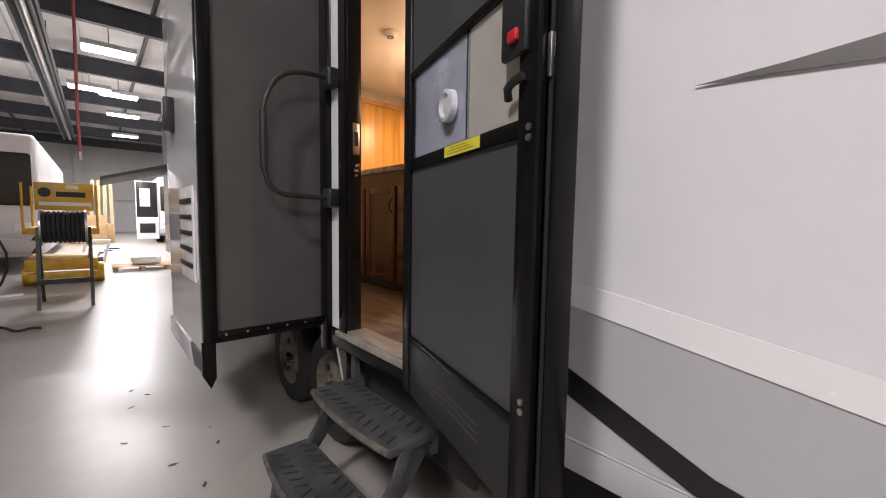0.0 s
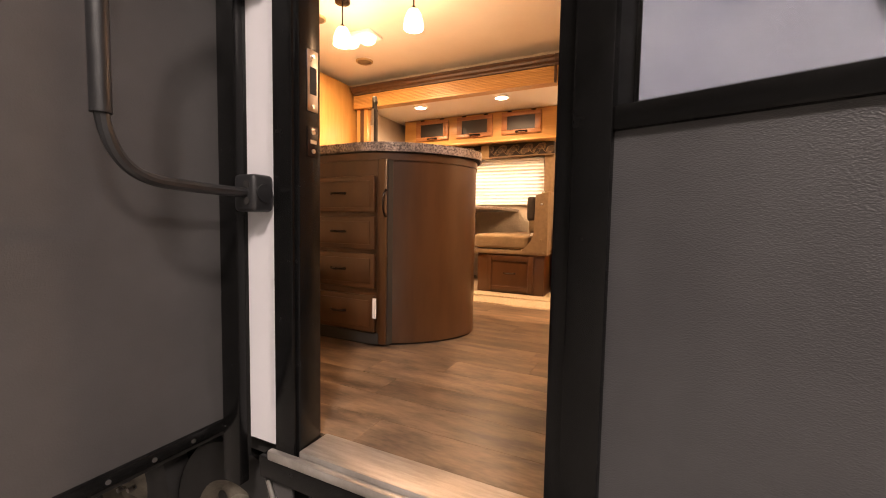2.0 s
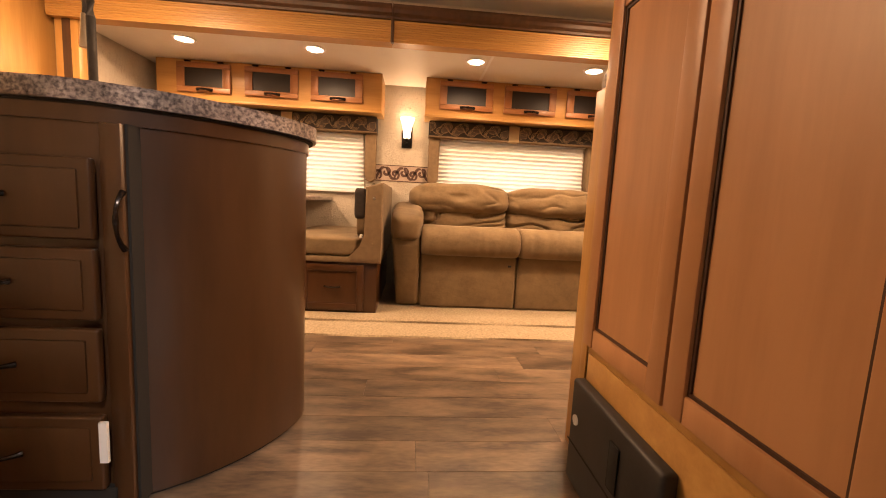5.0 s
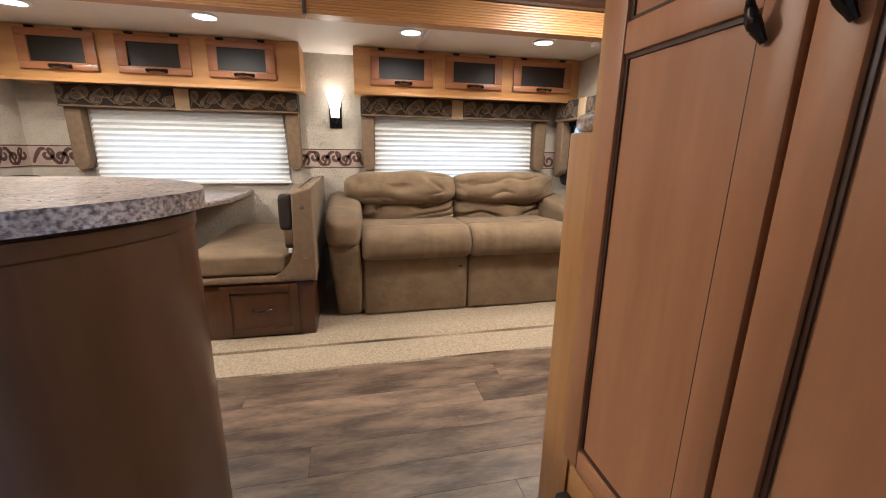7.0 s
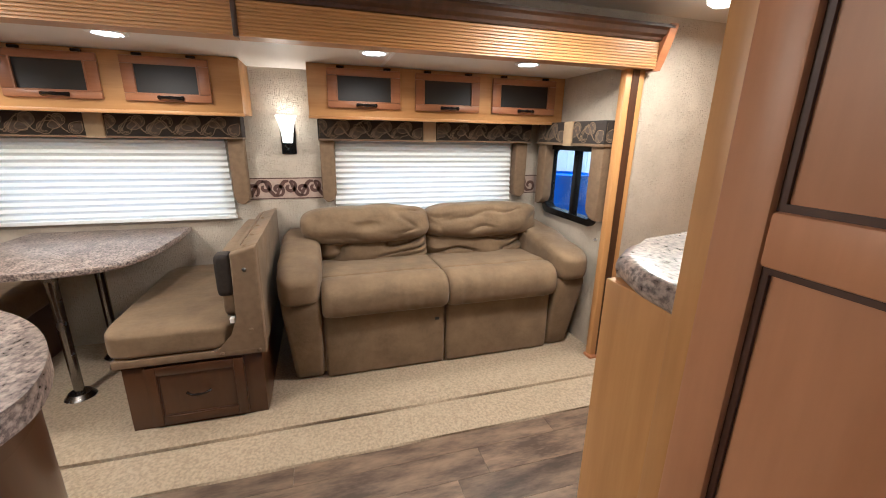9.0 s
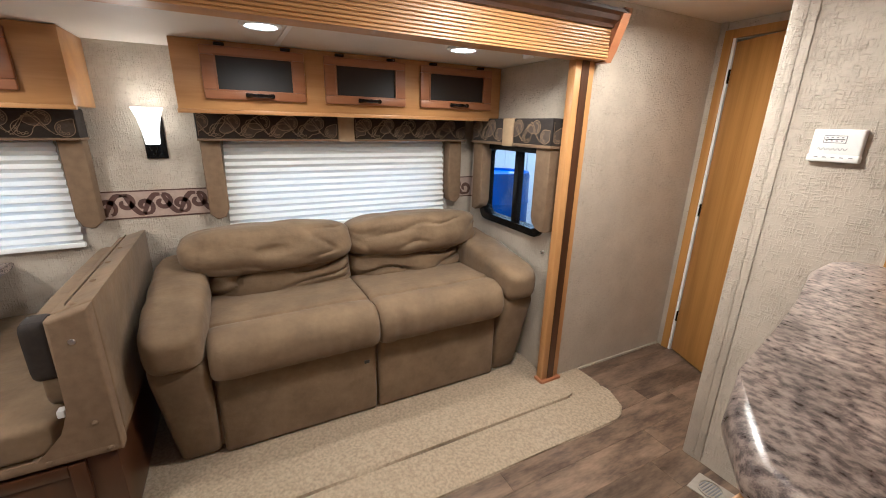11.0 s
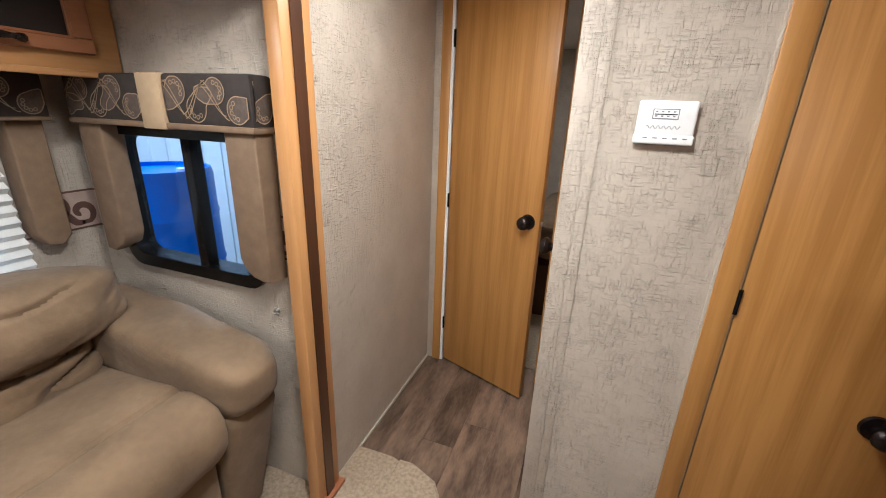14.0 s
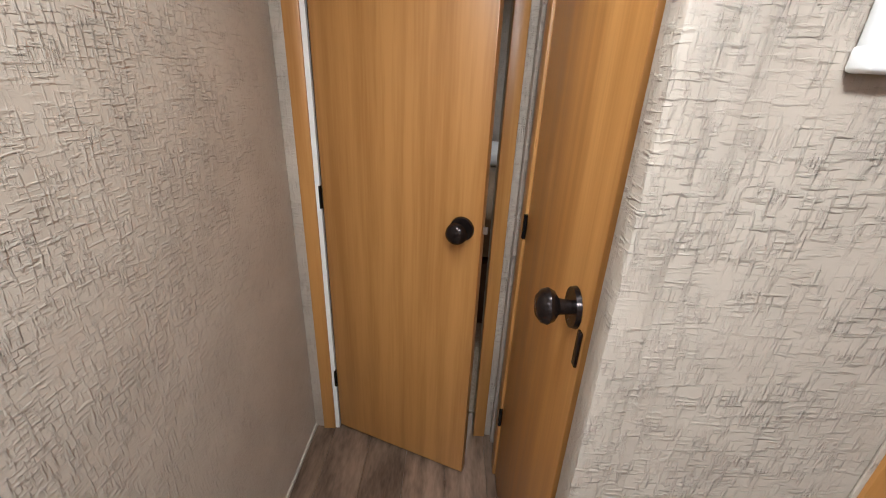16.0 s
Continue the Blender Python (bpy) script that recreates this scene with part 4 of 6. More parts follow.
# ---- wheels ----


def wheel(y):
    w = thing("trailer_wheel", (1.15, y, 0.345), "black trailer tyre on a dusty grey steel rim", "wheel", "trailer wheels")
    prof = [(0.20, -0.10), (0.29, -0.105), (0.325, -0.09), (0.342, -0.06), (0.345, 0.0), (0.342, 0.06), (0.325, 0.09), (0.29, 0.105), (0.20, 0.10)]
    part("tyre", moved(lathe(prof, (0, 0, 0), 36), Matrix.Translation((1.16, y, 0.345)) @ pose(0, 0, 0, 0, 90)), rubber, w)
    rp = [(0.20, -0.098), (0.19, -0.085), (0.17, -0.05), (0.12, -0.045), (0.09, -0.07), (0.05, -0.075), (0.0, -0.075)]
    r = part("rim", moved(lathe(rp, (0, 0, 0), 32), Matrix.Translation((1.16, y, 0.345)) @ pose(0, 0, 0, 0, 90)), rim_paint, w, "dusty grey steel rim")
    for k in range(5):
        a = k / 5 * math.tau
        part("lug_nut", rod((1.09, y + 0.07 * math.cos(a), 0.345 + 0.07 * math.sin(a)), (1.06, y + 0.07 * math.cos(a), 0.345 + 0.07 * math.sin(a)), 0.011, seg=6), steel, r)
        a += 0.6
        part("rim_hole", rod((1.108, y + 0.145 * math.cos(a), 0.345 + 0.145 * math.sin(a)), (1.104, y + 0.145 * math.cos(a), 0.345 + 0.145 * math.sin(a)), 0.022, seg=10), dark_void_shade, r)
    part("hub_cap", rod((1.09, y, 0.345), (1.04, y, 0.345), 0.035, 0.03), burner, r)


wheel(2.45)
wheel(3.16)

# ---- kitchen island ----
isl = thing("kitchen_island", (2.25, 3.0, F), "dark cherry kitchen island with drawers and a rounded end", "kitchen island")
IX0, IX1, IYC = 1.84, 2.72, 2.524


def round_end(x0, x1, yc, ry, y_far, n=36, power=1.65):
    """A counter's outline: straight sides and one drawn-out rounded end."""
    cx, rx = (x0 + x1) / 2, (x1 - x0) / 2
    out = []
    for i in range(n + 1):
        c, q = math.cos(math.pi * i / n), max(0.0, math.sin(math.pi * i / n))
        out.append((cx - rx * math.copysign(abs(c) ** (2 / power), c), yc - ry * q ** (2 / power)))
    return out + [(x1, y_far), (x0, y_far)]


part("body", prism(round_end(IX0, IX1, IYC, 0.432, 3.7), F + 0.012, 1.772), island_wood, isl)
part("toe_strip", prism(round_end(IX0 + 0.012, IX1 - 0.012, IYC, 0.42, 3.69), F, F + 0.012), dark_void_shade, isl)
part("top_band", prism(round_end(IX0 - 0.006, IX1 + 0.006, IYC, 0.438, 3.7), 1.735, 1.768), island_wood, isl)
part("corner_stile", box(IX0 - 0.002, IX0 + 0.06, 2.372, 2.42, F + 0.013, 1.735, 0.006), island_wood, isl)
# Dark strip paints the shade under the drawer fronts.
part("base_shadow_line", box(IX0 - 0.004, IX0 + 0.01, 2.41, 3.69, F + 0.012, F + 0.07), dark_void_shade, isl)
part("panel_gap", box(IX0 + 0.012, IX0 + 0.06, 2.365, 2.3715, F + 0.013, 1.735), dark_void_shade, isl)
for z0, z1 in ((1.475, 1.655), (1.29, 1.455), (1.095, 1.27), (0.875, 1.06)):
    d = part("drawer", box(IX0 - 0.022, IX0 - 0.001, 2.425, 2.835, z0, z1, 0.006, 3), island_wood, isl)
    part("drawer_field", box(IX0 - 0.026, IX0 - 0.021, 2.45, 2.81, z0 + 0.025, z1 - 0.025, 0.004), island_wood, d)
    pull(d, (IX0 - 0.024, 2.645, (z0 + z1) / 2 + 0.005), (0, 1, 0), (-1, 0, 0), 0.095)
part("child_tab", box(IX0 - 0.028, IX0 - 0.02, 2.41, 2.428, 0.95, 1.05), white_plastic, isl, "white paper tag on the bottom drawer")
idr = framed_door(isl, "door", "x", IX0 - 0.001, -1, 2.875, 3.32, 0.875, 1.655, island_wood)
pull(idr, (IX0 - 0.022, 2.91, 1.50), (0, 0, 1), (-1, 0, 0), 0.11)
idr2 = framed_door(isl, "door", "x", IX0 - 0.001, -1, 3.36, 3.68, 0.875, 1.655, island_wood)
pull(idr2, (IX0 - 0.022, 3.40, 1.50), (0, 0, 1), (-1, 0, 0), 0.11)
pull(isl, (IX0 - 0.008, 2.365, 1.52), (0, 0, 1), (-1, 0, 0), 0.13)
iw = thing("island_worktop", (2.2, 2.9, 1.744), "speckled brown laminate worktop with a rounded end", "worktop")
part("slab", prism(round_end(1.824, 2.75, 2.524, 0.462, 3.75, 44), 1.778, 1.822, "z", 0.018), laminate, iw)
part("underside", prism(round_end(1.836, 2.737, 2.524, 0.45, 3.74, 44), 1.772, 1.7775), dark_void_shade, iw)
fa = thing("kitchen_faucet", (2.35, 2.80, 1.822), "tall brushed steel pull-down kitchen faucet", "faucet")
part("base", rod((2.35, 2.80, 1.820), (2.35, 2.80, 1.85), 0.028, 0.022), steel, fa)
part("neck", sweep([(2.35, 2.80, 1.81), (2.35, 2.80, 2.0), (2.35, 2.80, 2.14), (2.353, 2.803, 2.19), (2.37, 2.82, 2.225), (2.40, 2.85, 2.235), (2.43, 2.87, 2.21), (2.44, 2.88, 2.17)], 0.013, 12), burner, fa)
part("spray_head", rod((2.44, 2.88, 2.18), (2.445, 2.885, 2.07), 0.016, 0.023), steel, fa)
part("lever", rod((2.35, 2.80, 1.82), (2.30, 2.79, 1.87), 0.008), steel, fa)
sk = thing("sink_cover", (2.35, 3.05, 1.822), "white folded sink cover on the island worktop", "sink cover")
part("cover", box(2.15, 2.62, 2.88, 3.30, 1.8225, 1.862, 0.015, 3), white_plastic, sk)
part("basin_rim", box(2.13, 2.64, 3.32, 3.62, 1.8225, 1.833, 0.005), white_plastic, sk)

# Kitchen wall: tall cabinet, wood panel behind.
tc = thing("tall_cabinet", (3.2, 4.2, F), "tall light maple kitchen cabinet beside the slide-out", "cabinet")
part("body", box(2.92, 3.59, 3.925, 4.295, F, CEIL - 0.06, 0.003), maple_v, tc)
tcd = framed_door(tc, "door", "x", 2.92, -1, 3.94, 4.28, 1.75, CEIL - 0.09, cab_door_wood)
pull(tcd, (2.90, 3.97, 1.85), (0, 0, 1), (-1, 0, 0), 0.1)
tcd2 = framed_door(tc, "door", "x", 2.92, -1, 3.94, 4.28, 0.9, 1.7, cab_door_wood)
rc = thing("pantry_door", (2.6, 4.28, F), "honey wood framed door at the kitchen end", "door")
part("frame", wall("y", 4.265, 4.298, 2.15, 2.89, F, 2.74, [(2.22, 2.83, F, 2.69)]), maple_v, rc)
part("leaf", box(2.225, 2.825, 4.262, 4.29, F + 0.01, 2.685, 0.004), door_wood, rc)
knob(rc, (2.30, 4.262, 1.75), (0, -1, 0))
# Ceiling fittings.


def pendant(px, py):
    p = thing("pendant_lamp", (px, py, CEIL), "small bell pendant lamp with a glowing frosted shade", "pendant lamp", "island pendants")
    part("canopy", lathe([(0.0, 0.0), (0.05, 0.0), (0.048, -0.018), (0.012, -0.026), (0.0, -0.026)], (px, py, CEIL), 24), bronze, p)
    part("stem", rod((px, py, CEIL - 0.02), (px, py, 2.665), 0.005, seg=8), bronze, p)
    part("socket", rod((px, py, 2.655), (px, py, 2.69), 0.018, 0.012), bronze, p)
    s = part("shade", lathe([(0.014, 0.075), (0.03, 0.07), (0.044, 0.045), (0.056, 0.01), (0.06, -0.035), (0.056, -0.035), (0.05, 0.01), (0.03, 0.06)], (px, py, 2.60), 28), shade_glow, p, "glowing frosted glass shade")
    s.visible_shadow = False


for px, py in PENDANTS:
    pendant(px, py)
for px, py, power in CEILING_LAMPS:
    c = thing("ceiling_lamp", (px, py, CEIL), "oval twin ceiling lamp with a glowing cover", "ceiling lamp", "ceiling lamps")
    part("base", box(px - 0.09, px + 0.09, py - 0.16, py + 0.16, CEIL - 0.02, CEIL - 0.0005, 0.008), white_plastic, c)
    for s in (-1, 1):
        part("cover", moved(lathe([(0.0, -0.05), (0.04, -0.046), (0.062, -0.03), (0.068, 0.0)], (0, 0, 0), 24), Matrix.Translation((px, py + s * 0.078, CEIL - 0.02))), shade_glow, c, "glowing cover").visible_shadow = False
for px, py, r in ((2.40, 3.35, 0.07), (3.15, 3.50, 0.075), (2.35, 2.40, 0.06), (3.10, 1.46, 0.075)):
    c = thing("ceiling_speaker", (px, py, CEIL), "round cream ceiling speaker grille", "speaker", "ceiling speakers")
    part("ring", lathe([(r, 0.0), (r, -0.008), (r * 0.86, -0.014), (r * 0.84, -0.008)], (px, py, CEIL), 28), strap_tan, c)
    part("grille", lathe([(0.0, -0.011), (r * 0.6, -0.010), (r * 0.85, -0.006)], (px, py, CEIL), 28), tan_fabric, c)

sm = thing("smoke_alarm", (1.80, 2.92, CEIL), "round white smoke alarm on the ceiling", "smoke alarm")
part("base", lathe([(0.06, 0.0), (0.06, -0.012), (0.054, -0.02), (0.04, -0.034), (0.0, -0.036)], (1.80, 2.92, CEIL), 28), white_plastic, sm)
part("sensor_ring", lathe([(0.030, -0.036), (0.028, -0.041), (0.018, -0.041), (0.016, -0.036)], (1.80, 2.92, CEIL), 20), grey_print, sm)

# ---- pantry by the door ----
PY = 1.215
pan = thing("pantry_cabinet", (1.55, 0.8, F), "tall maple pantry cabinet with glazed cherry doors", "pantry")
part("body", box(1.12, 1.978, 0.40, PY - 0.001, F, CEIL - 0.002, 0.003), maple_v, pan)
part("end_stile", box(1.940, 1.978, PY, PY + 0.005, F, CEIL - 0.003, 0.002), maple_v, pan)
for u0, u1, hu in ((1.582, 1.935, 1.622), (1.205, 1.574, 1.536)):
    d = framed_door(pan, "door", "y", PY, 1, u0, u1, 1.232, 2.80, pantry_wood, stile=0.052, rails=(2.115,), thick=0.022)
    leaf_pull(d, (hu, PY + 0.022, 2.122), (0, 0, 1), (0, 1, 0), 0.145)
part("lower_field", box(1.20, 1.925, PY, PY + 0.006, F + 0.06, 1.205, 0.002), maple_y, pan)
fx = thing("furnace_cover", (1.72, PY + 0.02, F), "dark grey steel wall heater cover on the pantry", "heater cover")
part("cover", box(1.52, 1.925, PY + 0.006, PY + 0.042, 0.845, 1.135, 0.01, 3), burner, fx)
part("recess", box(1.66, 1.70, PY + 0.0425, PY + 0.046, 0.98, 1.09, 0.003), dark_void_shade, fx)
part("seam", box(1.52, 1.925, PY + 0.0425, PY + 0.0435, 0.955, 0.96), dark_void_shade, fx)
part("badge", rod((1.885, PY + 0.042, 1.03), (1.885, PY + 0.046, 1.03), 0.014, seg=16), white_plastic, fx, "round white badge")
part("grille", box(1.25, 1.36, PY + 0.006, PY + 0.012, 0.86, 0.95, 0.002), steel, pan, "small metal grille")

# Entertainment cabinet with a bar-height top beyond the pantry.
ent = thing("media_cabinet", (2.15, 0.75, F), "light maple media cabinet with an open dark niche", "cabinet")
part("side_panel", box(1.98, 2.17, 1.12, 1.16, F, 1.970, 0.003), maple_v, ent)
part("back_panel", box(1.98, 2.0, 0.50, 1.12, F, 1.970), island_wood, ent)
part("end_panel", box(1.98, 2.22, 0.46, 0.50, F, 1.970, 0.003), maple_v, ent)
part("end_stile", box(2.17, 2.22, 0.50, 0.57, F, 1.970, 0.003), maple_v, ent)
part("niche_floor", box(2.001, 2.19, 0.501, 1.12, 1.24, 1.28, 0.003), maple_y, ent)
framed_door(ent, "door", "x", 2.15, 1, 0.58, 1.10, F + 0.07, 1.22, cab_door_wood)
part("kick", box(2.001, 2.14, 0.501, 1.12, F, F + 0.07), island_wood, ent)
top = [(1.98, 0.36), (2.32, 0.36), (2.36, 0.375), (2.38, 0.42), (2.37, 0.52), (2.337, 0.62), (2.302, 0.74), (2.275, 0.85), (2.255, 0.94), (2.238, 1.02), (2.212, 1.09), (2.165, 1.148), (2.08, 1.18), (1.98, 1.19)]
bar = thing("bar_top", (2.2, 0.8, 1.971), "speckled brown laminate bar top with a curved edge", "worktop")
part("slab", prism(top, 1.971, 2.015, "z", 0.018), laminate, bar)
# ---- closet, bathroom and bedroom doors ----


cl = thing("closet_door", (2.15, TY, F), "honey veneer closet door with a black knob", "door")
part("jamb", box(2.405, 2.462, TY - 0.02, TY + 0.012, F, 2.775, 0.003), door_wood, cl, "honey wood casing")
part("casing_head", box(1.86, 2.405, TY - 0.02, TY + 0.012, 2.72, 2.775, 0.003), door_wood, cl)
part("gap_strip", box(2.4005, 2.4045, TY - 0.02, TY + 0.006, F, 2.72), strap_tan, cl, "pale gap strip")
part("leaf", box(1.91, 2.396, TY - 0.028, TY + 0.002, F + 0.012, 2.715, 0.003), door_wood, cl)
knob(cl, (2.03, TY + 0.003, 1.50), (0, 1, 0))
for z in (1.0, 1.75, 2.5):
    part("hinge", rod((2.400, TY + 0.008, z), (2.400, TY + 0.008, z + 0.07), 0.006, seg=8), black_frame, cl)

ba = thing("bathroom_door", (2.87, -0.63, F), "honey veneer bathroom door with a black knob", "door")
part("leaf", box(2.84, 2.872, -0.895, -0.365, F + 0.012, 2.69, 0.003), door_wood, ba)
part("casing", box(2.866, 2.880, -0.955, -0.90, F, 2.75, 0.003), door_wood, ba)
part("casing_head", box(2.866, 2.880, -0.90, -0.335, 2.70, 2.75, 0.003), door_wood, ba)
kb = knob(ba, (2.873, -0.425, 1.815), (1, 0, 0))
part("rose_plate", box(2.8725, 2.878, -0.385, -0.37, 1.735, 1.80, 0.002), bronze, ba)
for z in (1.05, 1.75, 2.45):
    part("hinge", rod((2.878, -0.897, z), (2.878, -0.897, z + 0.07), 0.006, seg=8), black_frame, ba)

bd = thing("bedroom_door", (3.495, -1.083, F), "honey veneer bedroom door standing ajar", "door", rz=180 - 21.0)
part("leaf", box(0.0, 0.535, -0.002, 0.03, 0.014, 1.935, 0.003), door_wood, bd)
knob(bd, (0.478, -0.003, 0.965), (0, -1, 0))
part("latch", box(0.535, 0.548, 0.008, 0.02, 0.955, 0.975, 0.002), steel, bd)
for z in (0.22, 0.95, 1.72):
    part("hinge", rod((-0.004, -0.006, z), (-0.004, -0.006, z + 0.075), 0.006, seg=8), black_frame, bd)
bc = thing("bedroom_door_frame", (3.2, -1.08, F), "honey wood door frame with a pale gap strip", "door frame", kind="structure")
part("casing_hinge", box(3.515, 3.562, -1.10, -1.068, F, 2.80, 0.003), door_wood, bc)
part("casing_latch", box(2.90, 2.945, -1.10, -1.068, F, 2.80, 0.003), door_wood, bc)
part("casing_head", box(2.945, 3.515, -1.10, -1.068, 2.755, 2.80, 0.003), door_wood, bc)
part("gap_strip", box(3.5, 3.5145, -1.12, -1.075, F, 2.755), white_plastic, bc, "pale gap strip")
bed = thing("bed", (2.3, -2.6, F), "dark covered bed in the bedroom beyond", "bed")
part("base", box(1.4, 3.2, -3.5, -1.9, F, F + 0.4, 0.01), island_wood, bed)
part("mattress", cushion(1.4, 3.2, -3.5, -1.88, F + 0.4, F + 0.72, 7, 8, 0.01), suede, bed)
part("pillow", cushion(2.3, 3.1, -3.45, -3.0, F + 0.7, F + 0.88, 3, 8, 0.01), blind_paper, bed)

# ---- thermostat and floor register ----
th = thing("thermostat", (2.66, TY, 2.22), "white wall thermostat with a slider scale", "thermostat")
part("case", box(2.592, 2.722, TY, TY + 0.024, 2.182, 2.275, 0.006, 3), white_plastic, th)
part("lower_cover", box(2.590, 2.724, TY, TY + 0.027, 2.172, 2.196, 0.005, 3), white_plastic, th)
part("scale_window", box(2.632, 2.690, TY + 0.0242, TY + 0.0252, 2.232, 2.256), grey_print, th)
part("scale_face", box(2.634, 2.688, TY + 0.0253, TY + 0.0262, 2.234, 2.254), white_plastic, th)
part("pointer_line", box(2.636, 2.686, TY + 0.0263, TY + 0.027, 2.242, 2.2445), decal_black, th)
for k in range(4):
    for z in (2.248, 2.2375):
        part("scale_mark", box(2.640 + k * 0.013, 2.645 + k * 0.013, TY + 0.0263, TY + 0.027, z, z + 0.003), grey_print, th)
sq = bmesh.new()
ribbon([(2.70 - 0.075 * i / 30, 2.213 + 0.004 * math.sin(i * 1.3)) for i in range(31)], 0.0016, lambda u, v: (u, TY + 0.0246, v), sq, False)
part("script_mark", sq, grey_print, th, smooth=False)
for k in range(5):
    part("switch_text", box(2.605 + k * 0.022, 2.615 + k * 0.022, TY + 0.0272, TY + 0.0278, 2.186, 2.189), grey_print, th)
for k in range(5):
    part("side_slot", box(2.722, 2.7228, TY + 0.006, TY + 0.018, 2.24 + k * 0.006, 2.242 + k * 0.006), grey_print, th)
vent_grey = Mat("grey_beige_plastic", (0.34, 0.31, 0.26), (0.29, 0.26, 0.22), 0.5, scale=20).m
rg = thing("floor_register", (2.69, -0.165, F), "grey-beige plastic floor register with a round grille", "floor vent")
part("plate", moved(box(-0.07, 0.07, -0.06, 0.06, 0, 0.006, 0.003), pose(2.69, -0.16, F, 0, 0, 8)), vent_grey, rg)
part("ring", lathe([(0.05, 0.006), (0.05, 0.012), (0.043, 0.012), (0.042, 0.006)], (2.69, -0.16, F), 28), vent_grey, rg)
for k in range(7):
    u = -0.033 + k * 0.011
    part("slat", box(2.69 + u, 2.694 + u, -0.16 - math.sqrt(0.04 ** 2 - u * u), -0.16 + math.sqrt(0.04 ** 2 - u * u), F + 0.006, F + 0.010), grey_print, rg)

# ---- slide-out: overhead cabinets ----


def overhead(ya, yb, doors, label):
    c = thing("overhead_cabinet", (4.42, (ya + yb) / 2, 2.30), label, "cabinet", "overhead cabinets")
    part("body", box(4.268, SX - 0.001, ya, yb, 2.302, 2.598, 0.003), maple_y, c)
    part("light_rail", box(4.262, 4.29, ya - 0.004, yb + 0.004, 2.288, 2.306, 0.003), maple_y, c)
    for u0, u1 in doors:
        d = part("door", box(4.245, 4.267, u0, u1, 2.352, 2.392, 0.005), cab_door_wood, c)
        part("rail", box(4.245, 4.267, u0, u1, 2.536, 2.575, 0.005), cab_door_wood, d)
        part("stile", box(4.246, 4.267, u0, u0 + 0.058, 2.392, 2.536, 0.004), cab_door_wood, d)
        part("stile", box(4.246, 4.267, u1 - 0.058, u1, 2.392, 2.536, 0.004), cab_door_wood, d)
        part("glass", box(4.258, 4.266, u0 + 0.056, u1 - 0.056, 2.39, 2.538), dark_glass, d, "dark smoked glass pane")
        bead = bmesh.new()
        for a in ((u0 + 0.052, u0 + 0.060, 2.386, 2.542), (u1 - 0.060, u1 - 0.052, 2.386, 2.542), (u0 + 0.06, u1 - 0.06, 2.386, 2.394), (u0 + 0.06, u1 - 0.06, 2.534, 2.542)):
            box(4.243, 4.247, *a, 0.001, 1, bm=bead)
        part("bead", bead, cab_door_wood, d)
        pull(d, (4.244, (u0 + u1) / 2 - 0.01, 2.372), (0, 1, 0), (-1, 0, 0), 0.11, fat=1.7)
        for y in (u0 + 0.08, u1 - 0.08):
            part("hinge", box(4.25, 4.268, y - 0.022, y + 0.022, 2.577, 2.59, 0.003), bronze, d)
    return c


overhead(-0.055, 1.668, [(1.118, 1.556), (0.588, 1.022), (0.024, 0.497)], "light maple overhead cabinet above the sofa with smoked glass doors")
overhead(2.024, 3.76, [(2.174, 2.582), (2.68, 3.09), (3.195, 3.60)], "light maple overhead cabinet above the dinette with smoked glass doors")
for px, py in PUCKS:
    p = thing("recessed_lamp", (px, py, 2.6), "round recessed ceiling lamp, lit", "ceiling lamp", "slide-out recessed lamps")
    part("ring", lathe([(0.075, 0.0), (0.075, -0.006), (0.058, -0.010), (0.054, -0.004)], (px, py, 2.6), 28), white_plastic, p)
    l = part("lens", lathe([(0.0, -0.007), (0.04, -0.0065), (0.054, -0.004)], (px, py, 2.6), 24), puck_glow, p, "glowing lens")
    l.visible_shadow = False
solid("ceiling_seam", box(3.60, 4.26, 1.225, 1.245, 2.5955, 2.5998, 0.001), white_plastic, "cream ceiling joint strip", "trim", "structure")
tab = thing("slide_latch_tab", (3.75, 0.15, 2.6), "small white plastic tab under the ceiling", "tab")
part("tab", box(3.72, 3.78, 0.14, 0.165, 2.575, 2.5995, 0.004), white_plastic, tab)


# ---- windows, blinds, valances, borders ----
def blind(name, y0, y1, z0, z1):
    b = thing(name, (SX - 0.03, (y0 + y1) / 2, z0), "white pleated blind, fully lowered", "blind", "window blinds")
    n = 13
    bm = bmesh.new()
    vs = []
    for i in range(2 * n + 1):
        z = z1 - (z1 - z0 - 0.02) * i / (2 * n)
        x = SX - 0.018 - (0.022 if i % 2 else 0.0)
        vs.append((bm.verts.new((x, y0 + 0.02 * (1 - i / (2 * n)), z)), bm.verts.new((x, y1 - 0.02 * (1 - i / (2 * n)), z))))
    for (a, b2), (c, d) in zip(vs, vs[1:]):
        bm.faces.new((a, b2, d, c))
    part("pleats", bm, blind_paper, b, smooth=False)
    part("bottom_rail", box(SX - 0.045, SX - 0.012, y0 - 0.004, y1 + 0.004, z0, z0 + 0.022, 0.004), white_plastic, b)
    part("head_rail", box(SX - 0.045, SX - 0.002, y0, y1, z1, z1 + 0.03, 0.003), white_plastic, b)


blind("window_blind", 0.178, 1.535, 1.645, 2.155)
blind("window_blind", 2.18, 3.46, 1.645, 2.165)
